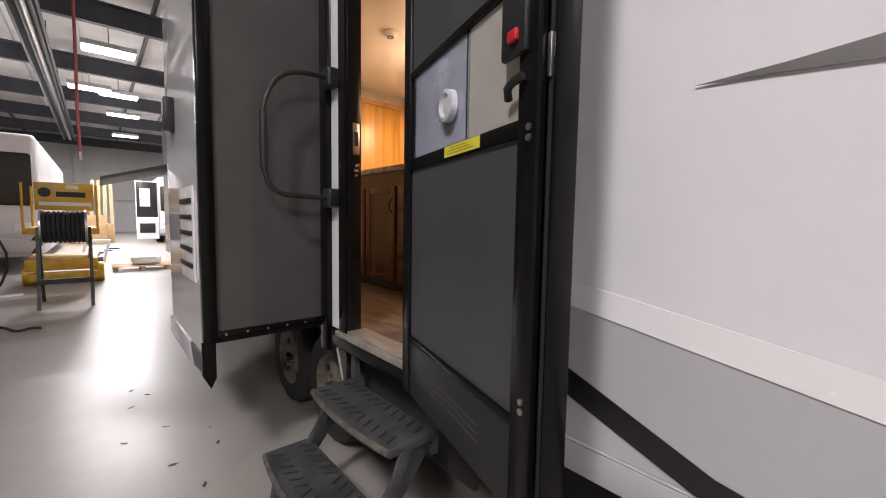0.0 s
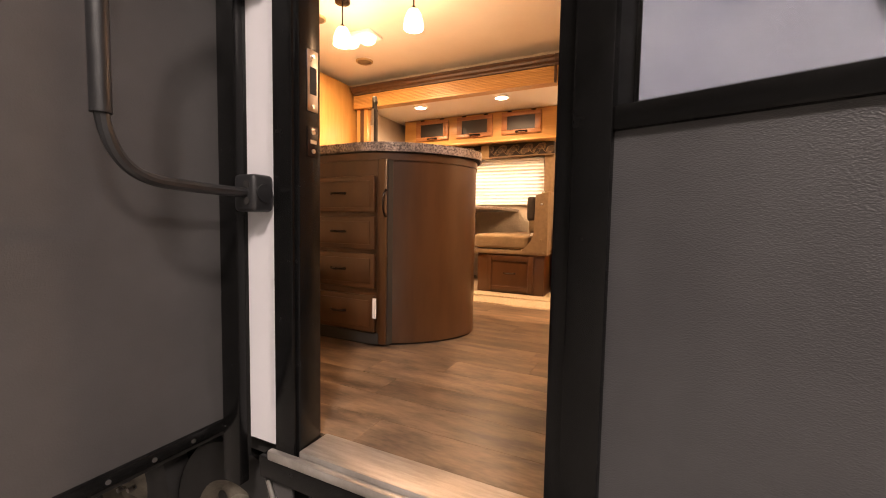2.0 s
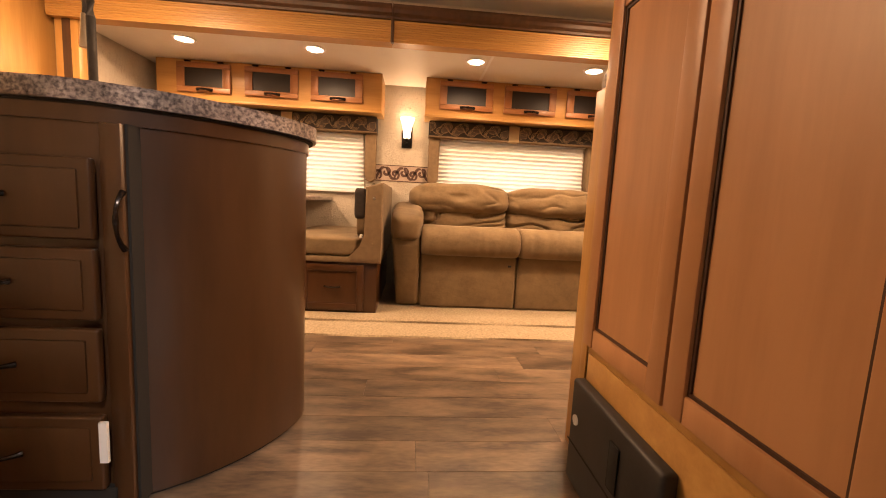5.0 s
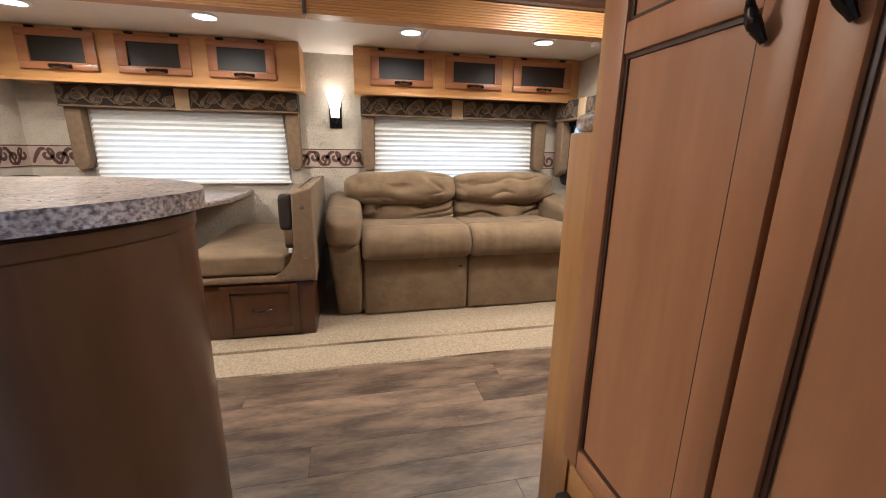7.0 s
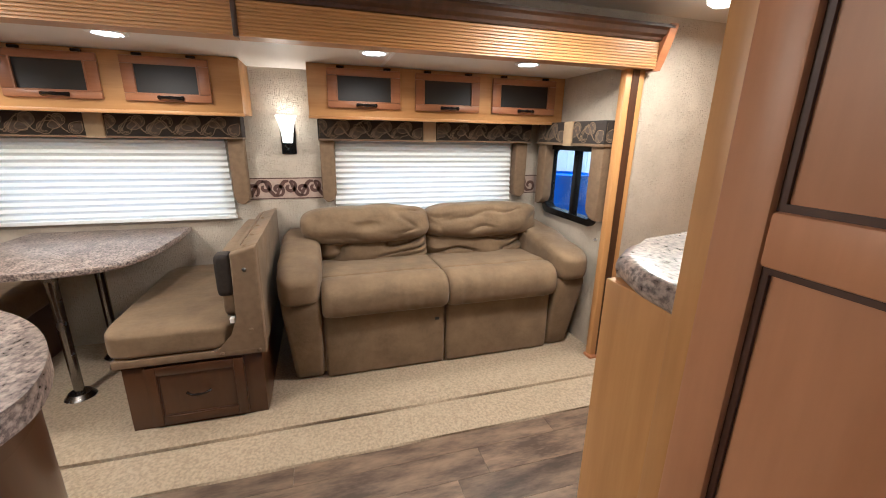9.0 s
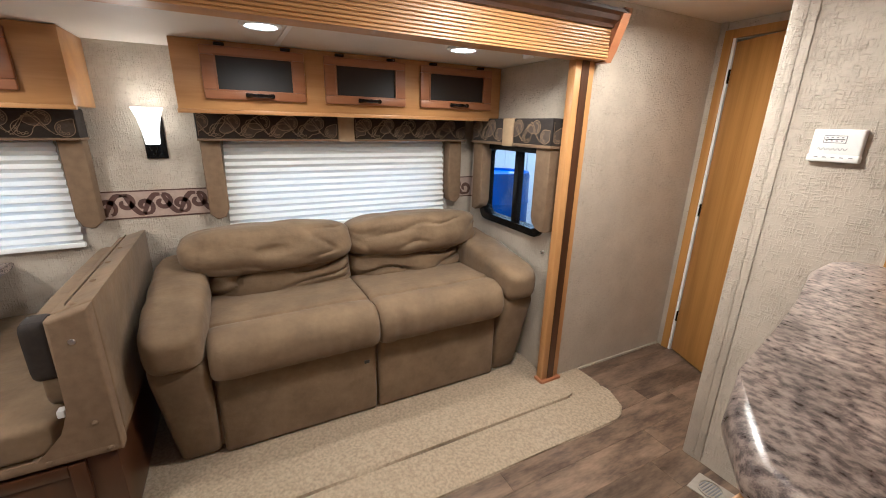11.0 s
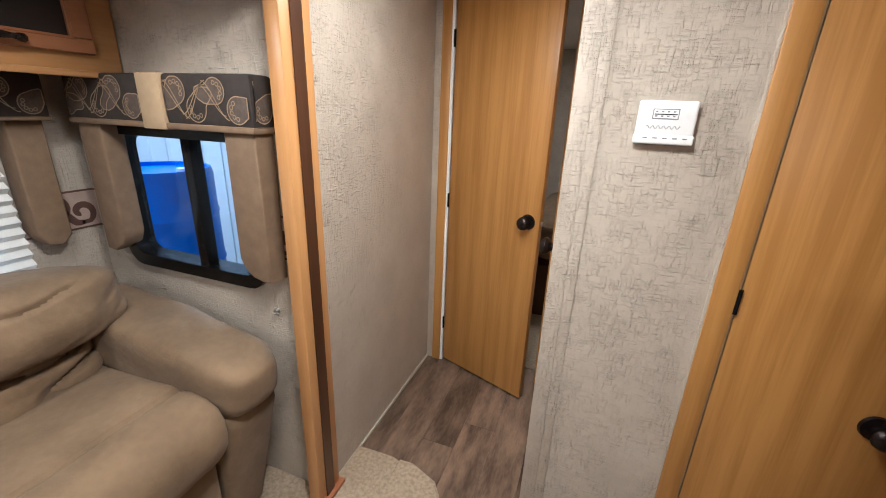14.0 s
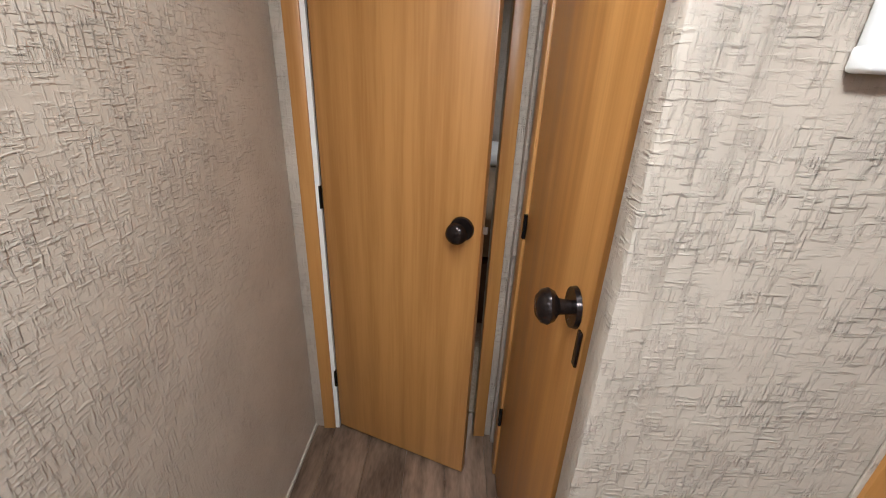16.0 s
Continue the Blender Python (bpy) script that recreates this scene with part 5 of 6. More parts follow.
for i, w in enumerate((WIN_R, WIN_L)):
    wn = thing("window_%d" % (i + 1), (SX + 0.02, (w[0] + w[1]) / 2, w[2]), "black framed window behind the blind", "window", kind="structure")
    part("window_frame", wall("x", SX + 0.0, SX + 0.055, w[0] - 0.0, w[1] + 0.0, w[2], w[3], [(w[0] + 0.025, w[1] - 0.025, w[2] + 0.025, w[3] - 0.025)]), black_frame, wn)
    g = part("pane", box(SX + 0.02, SX + 0.024, w[0] + 0.025, w[1] - 0.025, w[2] + 0.025, w[3] - 0.025), glass, wn)
    g.visible_shadow = False


def rounded(u0, u1, v0, v1, r, n=6):
    pts = []
    for cu, cv, a in ((u1 - r, v1 - r, 0), (u0 + r, v1 - r, 90), (u0 + r, v0 + r, 180), (u1 - r, v0 + r, 270)):
        pts += [(cu + r * math.cos(radians(a + 90 * i / n)), cv + r * math.sin(radians(a + 90 * i / n))) for i in range(n + 1)]
    return pts


def ring(outer, inner, place0, place1):
    bm = bmesh.new()
    n = len(outer)
    a, b, c, d = ([bm.verts.new(pl(*p)) for p in lst] for lst, pl in ((outer, place0), (inner, place0), (outer, place1), (inner, place1)))
    for i in range(n):
        j = (i + 1) % n
        for u, v in ((a, b), (b, d), (d, c), (c, a)):
            bm.faces.new((u[i], u[j], v[j], v[i]))
    return bm


ws = thing("window_3", (4.05, SE, WIN_S[2]), "small black framed sliding window with rounded corners", "window", kind="structure")
u0, u1, v0, v1 = WIN_S
part("window_frame", ring(rounded(u0 - 0.02, u1 + 0.02, v0 - 0.022, v1 + 0.02, 0.07), rounded(u0 + 0.022, u1 - 0.022, v0 + 0.022, v1 - 0.022, 0.045),
                          lambda u, v: (u, SE + 0.022, v), lambda u, v: (u, SE - 0.055, v)), black_frame, ws)
part("mullion", box(4.015, 4.055, SE - 0.03, SE + 0.016, v0 + 0.02, v1 - 0.02, 0.004), black_frame, ws)
for ua, ub, y in ((u0 + 0.02, 4.02, SE - 0.012), (4.05, u1 - 0.02, SE - 0.022)):
    g = part("pane", box(ua, ub, y, y + 0.004, v0 + 0.02, v1 - 0.02), glass, ws)
    g.visible_shadow = False
part("slider_grip", box(3.80, 3.83, SE + 0.0, SE + 0.01, 1.72, 1.735, 0.003), steel, ws)


def leg_x(parent, y0, y1, inner):
    """A padded side drop of a window valance on the back wall; inner: the side that faces the glass."""
    poly = [(y0, 2.16), (y1, 2.16), (y1, 1.80), (y1 - 0.02, 1.755), (y1 - 0.05, 1.745), (y0 + 0.03, 1.745), (y0, 1.775)]
    if inner < 0:
        poly = [(y0, 2.16), (y1, 2.16), (y1, 1.775), (y1 - 0.03, 1.745), (y0 + 0.05, 1.745), (y0 + 0.02, 1.755), (y0, 1.80)]
    part("side_drop", prism(poly, SX - 0.09, SX - 0.002, "x", 0.008), tan_fabric, parent, "tan padded side drop")


def valance_back(y0, y1, mid, name="valance"):
    v = thing(name, (SX - 0.06, (y0 + y1) / 2, 2.16), "dark scroll-patterned box valance with tan padded side drops", "valance", "window valances")
    for a, b in ((y0, mid - 0.045), (mid + 0.045, y1)):
        bx = part("box", box(SX - 0.13, SX - 0.002, a, b, 2.165, 2.296, 0.008), val_fabric, v)
        paisley(a + 0.01, b - 0.01, 2.174, 2.288, lambda u, w: (SX - 0.1312, u, w), (-1, 0, 0), int(a * 100), bx)
        part("piping", box(SX - 0.136, SX - 0.004, a - 0.002, b + 0.002, 2.158, 2.17, 0.004), tan_fabric, bx)
    part("strap", box(SX - 0.138, SX - 0.002, mid - 0.046, mid + 0.046, 2.156, 2.296, 0.004), strap_tan, v, "light tan fabric strap")
    leg_x(v, y1 - 0.10, y1 - 0.005, -1)
    leg_x(v, y0 + 0.005, y0 + 0.10, 1)
    return v


valance_back(0.075, 1.625, 0.875)
valance_back(2.075, 3.57, 2.83)
# The end window's valance.
v = thing("valance", (4.0, SE + 0.05, 2.16), "dark scroll-patterned box valance with a tan padded side drop", "valance", "window valances")
for a, b in ((3.675, 4.0), (4.09, 4.45)):
    bx = part("box", box(a, b, SE + 0.001, SE + 0.085, 2.165, 2.305, 0.01), val_fabric, v)
    paisley(a + 0.01, b - 0.01, 2.176, 2.296, lambda u, w: (u, SE + 0.0865, w), (0, 1, 0), int(a * 90), bx)
    part("piping", box(a - 0.004, b + 0.004, SE + 0.002, SE + 0.09, 2.152, 2.17, 0.006), tan_fabric, bx)
paisley(SE + 0.012, SE + 0.075, 2.176, 2.296, lambda u, w: (3.6738, u, w), (-1, 0, 0), 4, v)
part("strap", box(3.998, 4.092, SE + 0.001, SE + 0.094, 2.15, 2.306, 0.004), strap_tan, v, "light tan fabric strap")
part("side_drop", prism([(3.685, 2.155), (3.80, 2.155), (3.80, 1.775), (3.785, 1.74), (3.755, 1.715), (3.72, 1.705), (3.685, 1.705)], SE + 0.001, SE + 0.075, "y", 0.008), tan_fabric, v, "tan padded side drop")
part("side_drop", prism([(4.33, 2.155), (4.44, 2.155), (4.44, 1.71), (4.40, 1.705), (4.35, 1.735), (4.33, 1.78)], SE + 0.001, SE + 0.075, "y", 0.008), tan_fabric, v, "tan padded side drop")


def border(axis, u0, u1, at, out, seed):
    pl = (lambda u, w: (at + out * 0.0045, u, w)) if axis == "x" else (lambda u, w: (u, at + out * 0.0045, w))
    a, b = sorted((at, at + out * 0.003))
    z0, z1 = 1.763, 1.908
    t = thing("wallpaper_border", (at, (u0 + u1) / 2, z0) if axis == "x" else ((u0 + u1) / 2, at, z0), "rose-beige wallpaper border with plum scrolls", "wall border", "wallpaper borders", "structure")
    part("paper", box(*((a, b, u0, u1) if axis == "x" else (u0, u1, a, b)), z0, z1), border_paper, t, smooth=False)
    bm = scrolls(u0 + 0.004, u1 - 0.004, z0 + 0.012, z1 - 0.012, pl, 0.024, seed=seed)
    part("scroll_print", bm, border_ink, t, smooth=False)
    e = bmesh.new()
    for z in (z0, z1 - 0.007):
        ribbon([(u0, z + 0.0035), ((u0 + u1) / 2, z + 0.0035), (u1, z + 0.0035)], 0.007, pl, e, False)
    part("edge_lines", e, border_ink, t, smooth=False)


border("x", 1.54, 2.175, SX, -1, 3)
border("x", SE + 0.002, 0.175, SX, -1, 5)
border("x", 3.47, SN - 0.002, SX, -1, 8)
border("y", 3.62, 3.74, SE, 1, 6)
border("y", 4.36, SX - 0.006, SE, 1, 9)
border("y", 3.75, SX - 0.006, SN, -1, 11)

sc_ = thing("wall_sconce", (SX, 1.815, 2.07), "lit wall sconce with a flared glass shade", "wall lamp")
part("backplate", box(SX - 0.014, SX, 1.77, 1.862, 2.065, 2.27, 0.004), black_frame, sc_)
part("arm", sweep([(SX - 0.01, 1.815, 2.12), (SX - 0.05, 1.815, 2.10), (SX - 0.085, 1.815, 2.11), (SX - 0.092, 1.815, 2.14)], 0.008, 10), black_frame, sc_)
part("finial", lathe([(0.0, -0.03), (0.008, -0.02), (0.005, -0.01), (0.016, 0.0), (0.018, 0.012)], (SX - 0.092, 1.815, 2.115), 16), black_frame, sc_)
part("shade", lathe([(0.0, 0.0), (0.03, 0.0), (0.036, 0.06), (0.048, 0.12), (0.066, 0.17), (0.063, 0.17), (0.044, 0.12), (0.032, 0.06), (0.02, 0.01)], (SX - 0.092, 1.815, 2.14), 28), shade_glow, sc_, "glowing frosted glass shade").visible_shadow = False
tie = thing("blind_cord_clip", (3.74, SE, 1.58), "clear plastic blind cord clip on the wall", "clip")
part("clip", lathe([(0.0, 0.0), (0.01, 0.004), (0.012, 0.012), (0.006, 0.02), (0.0, 0.022)], (3.74, SE + 0.012, 1.56), 14), acrylic, tie)
part("peg", rod((3.74, SE, 1.572), (3.74, SE + 0.014, 1.572), 0.004, seg=8), white_plastic, tie)

# ---- carpet ----


def carpet_sheet(poly_x, y0, y1, label, name, seed, corner=0.0):
    """A carpet sheet whose profile across x is (x, z) pairs."""
    bm = bmesh.new()
    ny = 90
    rows = []
    for j in range(ny + 1):
        y = y0 + (y1 - y0) * j / ny
        row = []
        for x, z in poly_x:
            wob = 0.006 * noise.noise(Vector((x * 3 + seed, y * 2.2, 0)))
            xx = x + (wob * 2 if x == poly_x[0][0] else 0)
            if corner and y - y0 < corner:
                xx = max(xx, poly_x[0][0] + corner - math.sqrt(max(0, corner ** 2 - (corner - (y - y0)) ** 2)))
            row.append(bm.verts.new((xx, y, z + 0.5 * wob * (z > F + 0.004))))
        rows.append(row)
    for a, b in zip(rows, rows[1:]):
        for i in range(len(a) - 1):
            bm.faces.new((a[i], a[i + 1], b[i + 1], b[i]))
    return solid(name, bm, carpet, label, "carpet", "structure")


carpet_sheet([(3.165, F), (3.168, F + 0.010), (3.20, F + 0.016), (3.32, F + 0.019), (3.395, F + 0.016), (3.40, F + 0.012)], -0.30, 3.92, "beige carpet edge strip along the slide-out", "carpet_strip", 1, 0.17)
carpet_sheet([(3.402, F + 0.010), (3.405, F + 0.026), (3.43, F + 0.036), (3.52, F + 0.034), (3.56, F + 0.028)], -0.13, 3.9, "rolled beige carpet lip at the slide-out edge", "carpet_lip", 5, 0.10)
carpet_sheet([(3.55, F + 0.024), (3.8, F + 0.024), (4.2, F + 0.024), (SX, F + 0.024)], SE + 0.001, SN - 0.001, "beige carpet inside the slide-out", "carpet", 9)
carpet_sheet([(3.40, F + 0.003), (3.43, F + 0.014), (3.5, F + 0.014), (3.598, F + 0.012)], -0.30, -0.06, "beige carpet corner by the trim post", "carpet_corner", 12)

# ---- sofa ----
SB = F + 0.026
sofa = thing("sofa", (4.1, 0.94, SB), "brown microsuede two-seat sofa bed with puffy back cushions", "sofa")
part("base", box(3.80, 4.50, 0.12, 1.76, SB + 0.02, 1.19, 0.02), suede, sofa)


def bench_cushion(y0, y1, seed):
    """A seat cushion drawn out along y: flat top, a sewn seam, a padded front roll with gathered folds, pinched ends."""
    prof = [(4.40, 1.22), (4.42, 1.32), (4.38, 1.398), (4.20, 1.412), (4.02, 1.422), (3.90, 1.428), (3.874, 1.425), (3.860, 1.408), (3.846, 1.425),
            (3.81, 1.433), (3.76, 1.428), (3.715, 1.405), (3.69, 1.365), (3.682, 1.315), (3.688, 1.272), (3.705, 1.238), (3.74, 1.218), (3.80, 1.214), (4.0, 1.20)]
    bm = bmesh.new()
    cx, cz, ny = 4.0, 1.31, 72
    rows = []
    for j in range(ny + 1):
        t = j / ny
        d = min(t, 1 - t) * (y1 - y0)
        k = 1.0 if d > 0.045 else math.sqrt(max(0.0, 1 - (1 - d / 0.045) ** 2))
        row = []
        for x, z in prof:
            y = y0 + (y1 - y0) * t
            q = Vector((x * 2.0 + seed, y * 26, z * 2.5))
            front = max(0.0, min(1.0, (3.84 - x) / 0.08))
            fold = 0.0065 * front * noise.noise(q) * (0.4 + max(0, noise.noise(Vector((seed, y * 4.0, 1.0))) + 0.5)) + 0.007 * noise.noise(Vector((x * 4, y * 4.5, seed)))
            inset = 0.024 * (1 - k)
            dx, dz = x - cx, z - cz
            n = math.hypot(dx, dz * 3) or 1
            row.append(bm.verts.new((x - (dx / n) * inset - front * fold, y, z - (dz * 3 / n) * inset + (1 - front) * fold)))
        rows.append(row)
    m = len(prof)
    for a, b in zip(rows, rows[1:]):
        for i in range(m):
            bm.faces.new((a[i], a[(i + 1) % m], b[(i + 1) % m], b[i]))
    bm.faces.new(rows[0])
    bm.faces.new(rows[-1][::-1])
    return bm


def creased(bm, amount, seed, lean, rows, facing=0.15):
    """Sharp sewn-in folds that run along y on the side that faces the room."""
    bm.normal_update()
    for v in bm.verts:
        f = max(0.0, min(1.0, (-v.normal.x + 0.25) / 0.7))
        if f > 0:
            q = Vector((v.co.y * 3.2 + seed * 3.7, (v.co.z + lean * v.co.y + 0.03 * noise.noise(Vector((v.co.y * 6, seed, 0)))) * rows, seed))
            valley = max(0.0, 1 - abs(noise.noise(q)) * 5.5) ** 1.5
            swell = noise.noise(q * 0.55 + Vector((3, 1, 8)))
            v.co.x += f * amount * (valley - 0.5 * swell)
            v.co.z -= f * amount * 0.25 * valley
    return bm


for y0, y1, sd in ((0.945, 1.662, 1), (0.223, 0.942, 2)):
    lean = 0.16 if sd == 1 else -0.12
    panel = box(3.768, 3.90, y0 + 0.003, y1 - 0.003, SB, 1.225, 0.022, 4)
    part("front_panel", panel, suede, sofa)
    seat = part("seat_cushion", bench_cushion(y0, y1, sd * 3.0), suede, sofa)
    seam = [(3.860 + 0.004 * noise.noise(Vector((sd, i * 0.9, 0))), y0 + 0.05 + (y1 - y0 - 0.1) * i / 30, 1.414 + 0.006 * noise.noise(Vector((15.4, (y0 + (y1 - y0) * i / 30) * 4.5, sd * 3.0)))) for i in range(31)]
    part("seam", sweep(seam, 0.0045, 6), suede, seat)
    part("lower_back", creased(cushion(4.17, 4.50, y0 - 0.005, y1 + 0.005, 1.33, 1.62, 4.5, 40, 0.010, 5.5, sd + 9, Matrix.Rotation(radians(14), 3, "Y"), (1, 0.8, 2.0)), 0.036, sd + 2, lean, 11), suede, sofa)
    part("head_cushion", creased(cushion(4.10, 4.54, y0 - 0.02 - 0.09 * (y0 < 0.9), y1 + 0.02 + 0.09 * (y0 > 0.9), 1.49, 1.745, 3.4, 40, 0.016, 4.5, sd + 12, Matrix.Rotation(radians(10), 3, "Y"), (1, 0.7, 1.6)), 0.013, sd + 7, -lean, 9), suede, sofa)
for y0, y1, sd, s in ((1.655, 1.885, 21, 1), (0.0, 0.23, 22, -1)):
    yo, yi = (y1, y0) if s > 0 else (y0, y1)
    arm = bmesh.new()
    pts = [(3.79, SB), (4.50, SB), (4.50, 1.50), (3.73, 1.36), (3.705, 1.30)]
    a = [arm.verts.new((x, yi + s * 0.015, z)) for x, z in pts]
    b = [arm.verts.new((x, yo - s * (0.055 if z < 1 else 0.012), z)) for x, z in pts]
    arm.faces.new(a)
    arm.faces.new(b[::-1])
    for k in range(5):
        arm.faces.new((a[k], a[(k + 1) % 5], b[(k + 1) % 5], b[k]))
    bmesh.ops.bevel(arm, geom=arm.edges[:], offset=0.03, segments=4, profile=0.5, affect="EDGES")
    part("arm_side", arm, suede, sofa)
    part("arm_pad", cushion(3.66, 4.50, y0 - 0.004, y1 + 0.004, 1.345, 1.56, 4.4, 26, 0.010, 5, sd, Matrix.Rotation(radians(-7), 3, "Y")), suede, sofa)
part("tag", box(3.70, 3.708, 1.005, 1.03, 1.155, 1.17, 0.002), black_plastic, sofa)

# ---- dinette ----
dn = thing("dinette_bench", (4.0, 2.25, SB), "brown upholstered dinette bench on a dark wood drawer base", "bench", "dinette benches")
part("base", box(3.56, 4.56, 1.955, 2.545, SB - 0.012, 1.17, 0.004), island_wood, dn)
dd = framed_door(dn, "drawer", "x", 3.56, -1, 2.04, 2.455, 0.845, 1.155, island_wood, stile=0.045)
pull(dd, (3.545, 2.245, 1.005), (0, 1, 0), (-1, 0, 0), 0.10)
part("seat_board", box(3.535, 4.57, 1.935, 2.57, 1.17, 1.21, 0.01), tan_fabric, dn)
part("seat_cushion", cushion(3.53, 4.57, 2.05, 2.61, 1.205, 1.345, 8, 16, 0.006, 6, 31), suede, dn)
# Back with a curved bracket at the front edge.
prof = [(1.93, 1.17), (1.93, 1.705), (2.04, 1.675), (2.045, 1.36), (2.06, 1.28), (2.10, 1.235), (2.16, 1.21), (2.16, 1.17)]
part("back_end", prism(prof, 3.535, 3.60, "x", 0.012), tan_fabric, dn, "tan upholstered back end")
part("back", prism([(1.93, 1.21), (1.93, 1.705), (2.04, 1.675), (2.045, 1.21)], 3.60, 4.57, "x", 0.01), suede, dn)
part("back_pad", cushion(3.58, 4.55, 2.035, 2.11, 1.33, 1.66, 7, 12, 0.005, 6, 33), suede, dn)
part("pad_scroll", scrolls(3.60, 4.5, 1.69, 1.70, lambda u, w: (u, 2.0, w + 0.004), 0.004, seed=3), val_gold, dn, smooth=False)
part("pad_panel", cushion(3.57, 3.66, 2.045, 2.118, 1.46, 1.665, 6, 6), val_fabric, dn, "dark patterned fabric panel")
for y, z in ((1.985, 1.60), (1.985, 1.30), (2.12, 1.19), (1.96, 1.19)):
    part("button", moved(lathe([(0.0, 0.005), (0.008, 0.003), (0.010, 0.0)], (0, 0, 0), 12), Matrix.Translation((3.535, y, z)) @ pose(0, 0, 0, 0, -90)), tan_fabric if z < 1.5 else steel, dn)
for k in range(4):
    part("top_button", lathe([(0.0, 0.006), (0.008, 0.004), (0.011, 0.0)], (3.62 + k * 0.22, 1.985, 1.691), 12), tan_fabric, dn)
part("white_tag", box(3.55, 3.58, 2.055, 2.075, 1.335, 1.36, 0.002), white_plastic, dn)
d2 = thing("dinette_bench", (4.0, 3.5, SB), "brown upholstered dinette bench at the kitchen end of the table", "bench", "dinette benches")
part("base", box(3.56, 4.56, 3.30, 3.86, SB - 0.012, 1.17, 0.004), island_wood, d2)
part("seat_cushion", cushion(3.53, 4.57, 3.22, 3.76, 1.18, 1.345, 8, 14, 0.006, 6, 41), suede, d2)
part("back", cushion(3.54, 4.56, 3.74, 3.865, 1.2, 1.72, 7, 12, 0.006, 6, 43), val_fabric, d2, "dark patterned back")
paisley(3.62, 4.5, 1.40, 1.66, lambda u, w: (u, 3.7385, w), (0, -1, 0), 21, d2)
tb = thing("dinette_table", (4.2, 2.9, SB), "speckled laminate dinette table on steel legs", "table")
edge = [(4.575, 2.462), (4.30, 2.464), (4.05, 2.478), (3.92, 2.503), (3.82, 2.545), (3.755, 2.605), (3.718, 2.69), (3.705, 2.80)]
tp = edge + [(x, 5.78 - y) for x, y in reversed(edge)]
part("tabletop", prism(tp, 1.565, 1.597, "z", 0.01), laminate, tb)
for x in (3.95, 4.38):
    lg = part("leg", rod((x, 2.93, SB), (x, 2.93, 1.565), 0.022, 0.026), chrome, tb)
    part("foot", rod((x, 2.93, SB), (x, 2.93, SB + 0.025), 0.07, 0.05, 24), chrome, lg)
    part("top_cup", rod((x, 2.93, 1.48), (x, 2.93, 1.565), 0.03, 0.045, 18), chrome, lg)

# ---- outside the slide-out window: blue drums ----


def drum(x, y):
    d = thing("blue_drum", (x, y, 0), "tall blue plastic drum outside the window", "drum", "blue drums")
    z = 0.95
    bm = lathe([(0.0, 0), (0.29, 0), (0.30, 0.03), (0.30, 0.28), (0.308, 0.30), (0.30, 0.32), (0.30, 0.6), (0.308, 0.62), (0.30, 0.64), (0.30, 0.86), (0.29, 0.9), (0.27, 0.9), (0.265, 0.875), (0.0, 0.875)], (x, y, z), 40)
    part("shell", bm, barrel_blue, d)
    part("bung", rod((x + 0.15, y + 0.05, z + 0.875), (x + 0.15, y + 0.05, z + 0.90), 0.035, seg=18), white_plastic, d)
    part("bung", rod((x - 0.15, y - 0.05, z + 0.875), (x - 0.15, y - 0.05, z + 0.90), 0.03, seg=18), white_plastic, d)
    part("stand", box(x - 0.35, x + 0.35, y - 0.35, y + 0.35, 0, z, 0.01), hall_white, d)


drum(5.29, -0.80)
sh = thing("white_storage_panel", (6.0, -2.2, 0), "pale panelled cabinet outside behind the drum", "cabinet")
part("body", box(4.2, 8.4, -2.6, -2.2, 0, 2.9, 0.01), hall_white, sh)
for k in range(15):
    part("rib", box(4.25 + k * 0.26, 4.28 + k * 0.26, -2.2, -2.185, 0.1, 2.8, 0.004), hall_white, sh)
part("hook", sweep([(5.2, -2.19, 1.98), (5.25, -2.15, 2.0), (5.32, -2.15, 1.97)], 0.008, 6), black_frame, sh)

# ---- things on the workshop floor ----
lf = thing("scissor_lift", (-0.55, 11.3, 0), "yellow scissor lift with a lettered sign panel", "scissor lift")
part("base", box(-1.05, 0.0, 10.9, 12.4, 0.28, 0.5, 0.02), lift_yellow, lf)
part("deck", box(-1.05, 0.05, 10.9, 12.5, 0.98, 1.1, 0.02), lift_yellow, lf)
for k in range(4):
    z = 0.5 + k * 0.12
    part("scissor_arm", prism([(10.95, z), (11.03, z), (12.35, z + 0.12), (12.27, z + 0.12)], -0.95 if k % 2 else -0.15, -0.88 if k % 2 else -0.08, "x"), burner, lf)
for x in (-1.0, 0.0):
    for y in (11.1, 12.2):
        part("wheel", rod((x - 0.09, y, 0.2), (x + 0.09, y, 0.2), 0.2, seg=20), lift_yellow if y < 12 else rubber, lf)
for x, y in ((-1.03, 10.92), (0.02, 10.92), (0.02, 12.45), (-1.03, 12.45), (0.02, 11.7)):
    part("guard_post", rod((x, y, 1.1), (x, y, 1.95), 0.02, seg=8), lift_yellow, lf)
for z in (1.5, 1.93):
    part("guard_rail", rod((0.02, 10.92, z), (0.02, 12.45, z), 0.02, seg=8), lift_yellow, lf)
sg = part("sign_panel", box(-0.86, -0.02, 10.86, 10.9, 1.44, 1.97, 0.006), lift_yellow, lf, "yellow sign panel with dark lettering bars")
part("logo_bar", rod((-0.72, 10.855, 1.78), (-0.72, 10.86, 1.78), 0.09, seg=20), decal_black, sg)
part("name_bar", box(-0.56, -0.14, 10.853, 10.859, 1.70, 1.80), decal_black, sg)
part("white_bar", box(-0.80, -0.06, 10.853, 10.859, 1.53, 1.60), decal_white, sg)
part("white_patch", box(-0.42, -0.24, 10.853, 10.859, 1.86, 1.93), decal_white, sg)
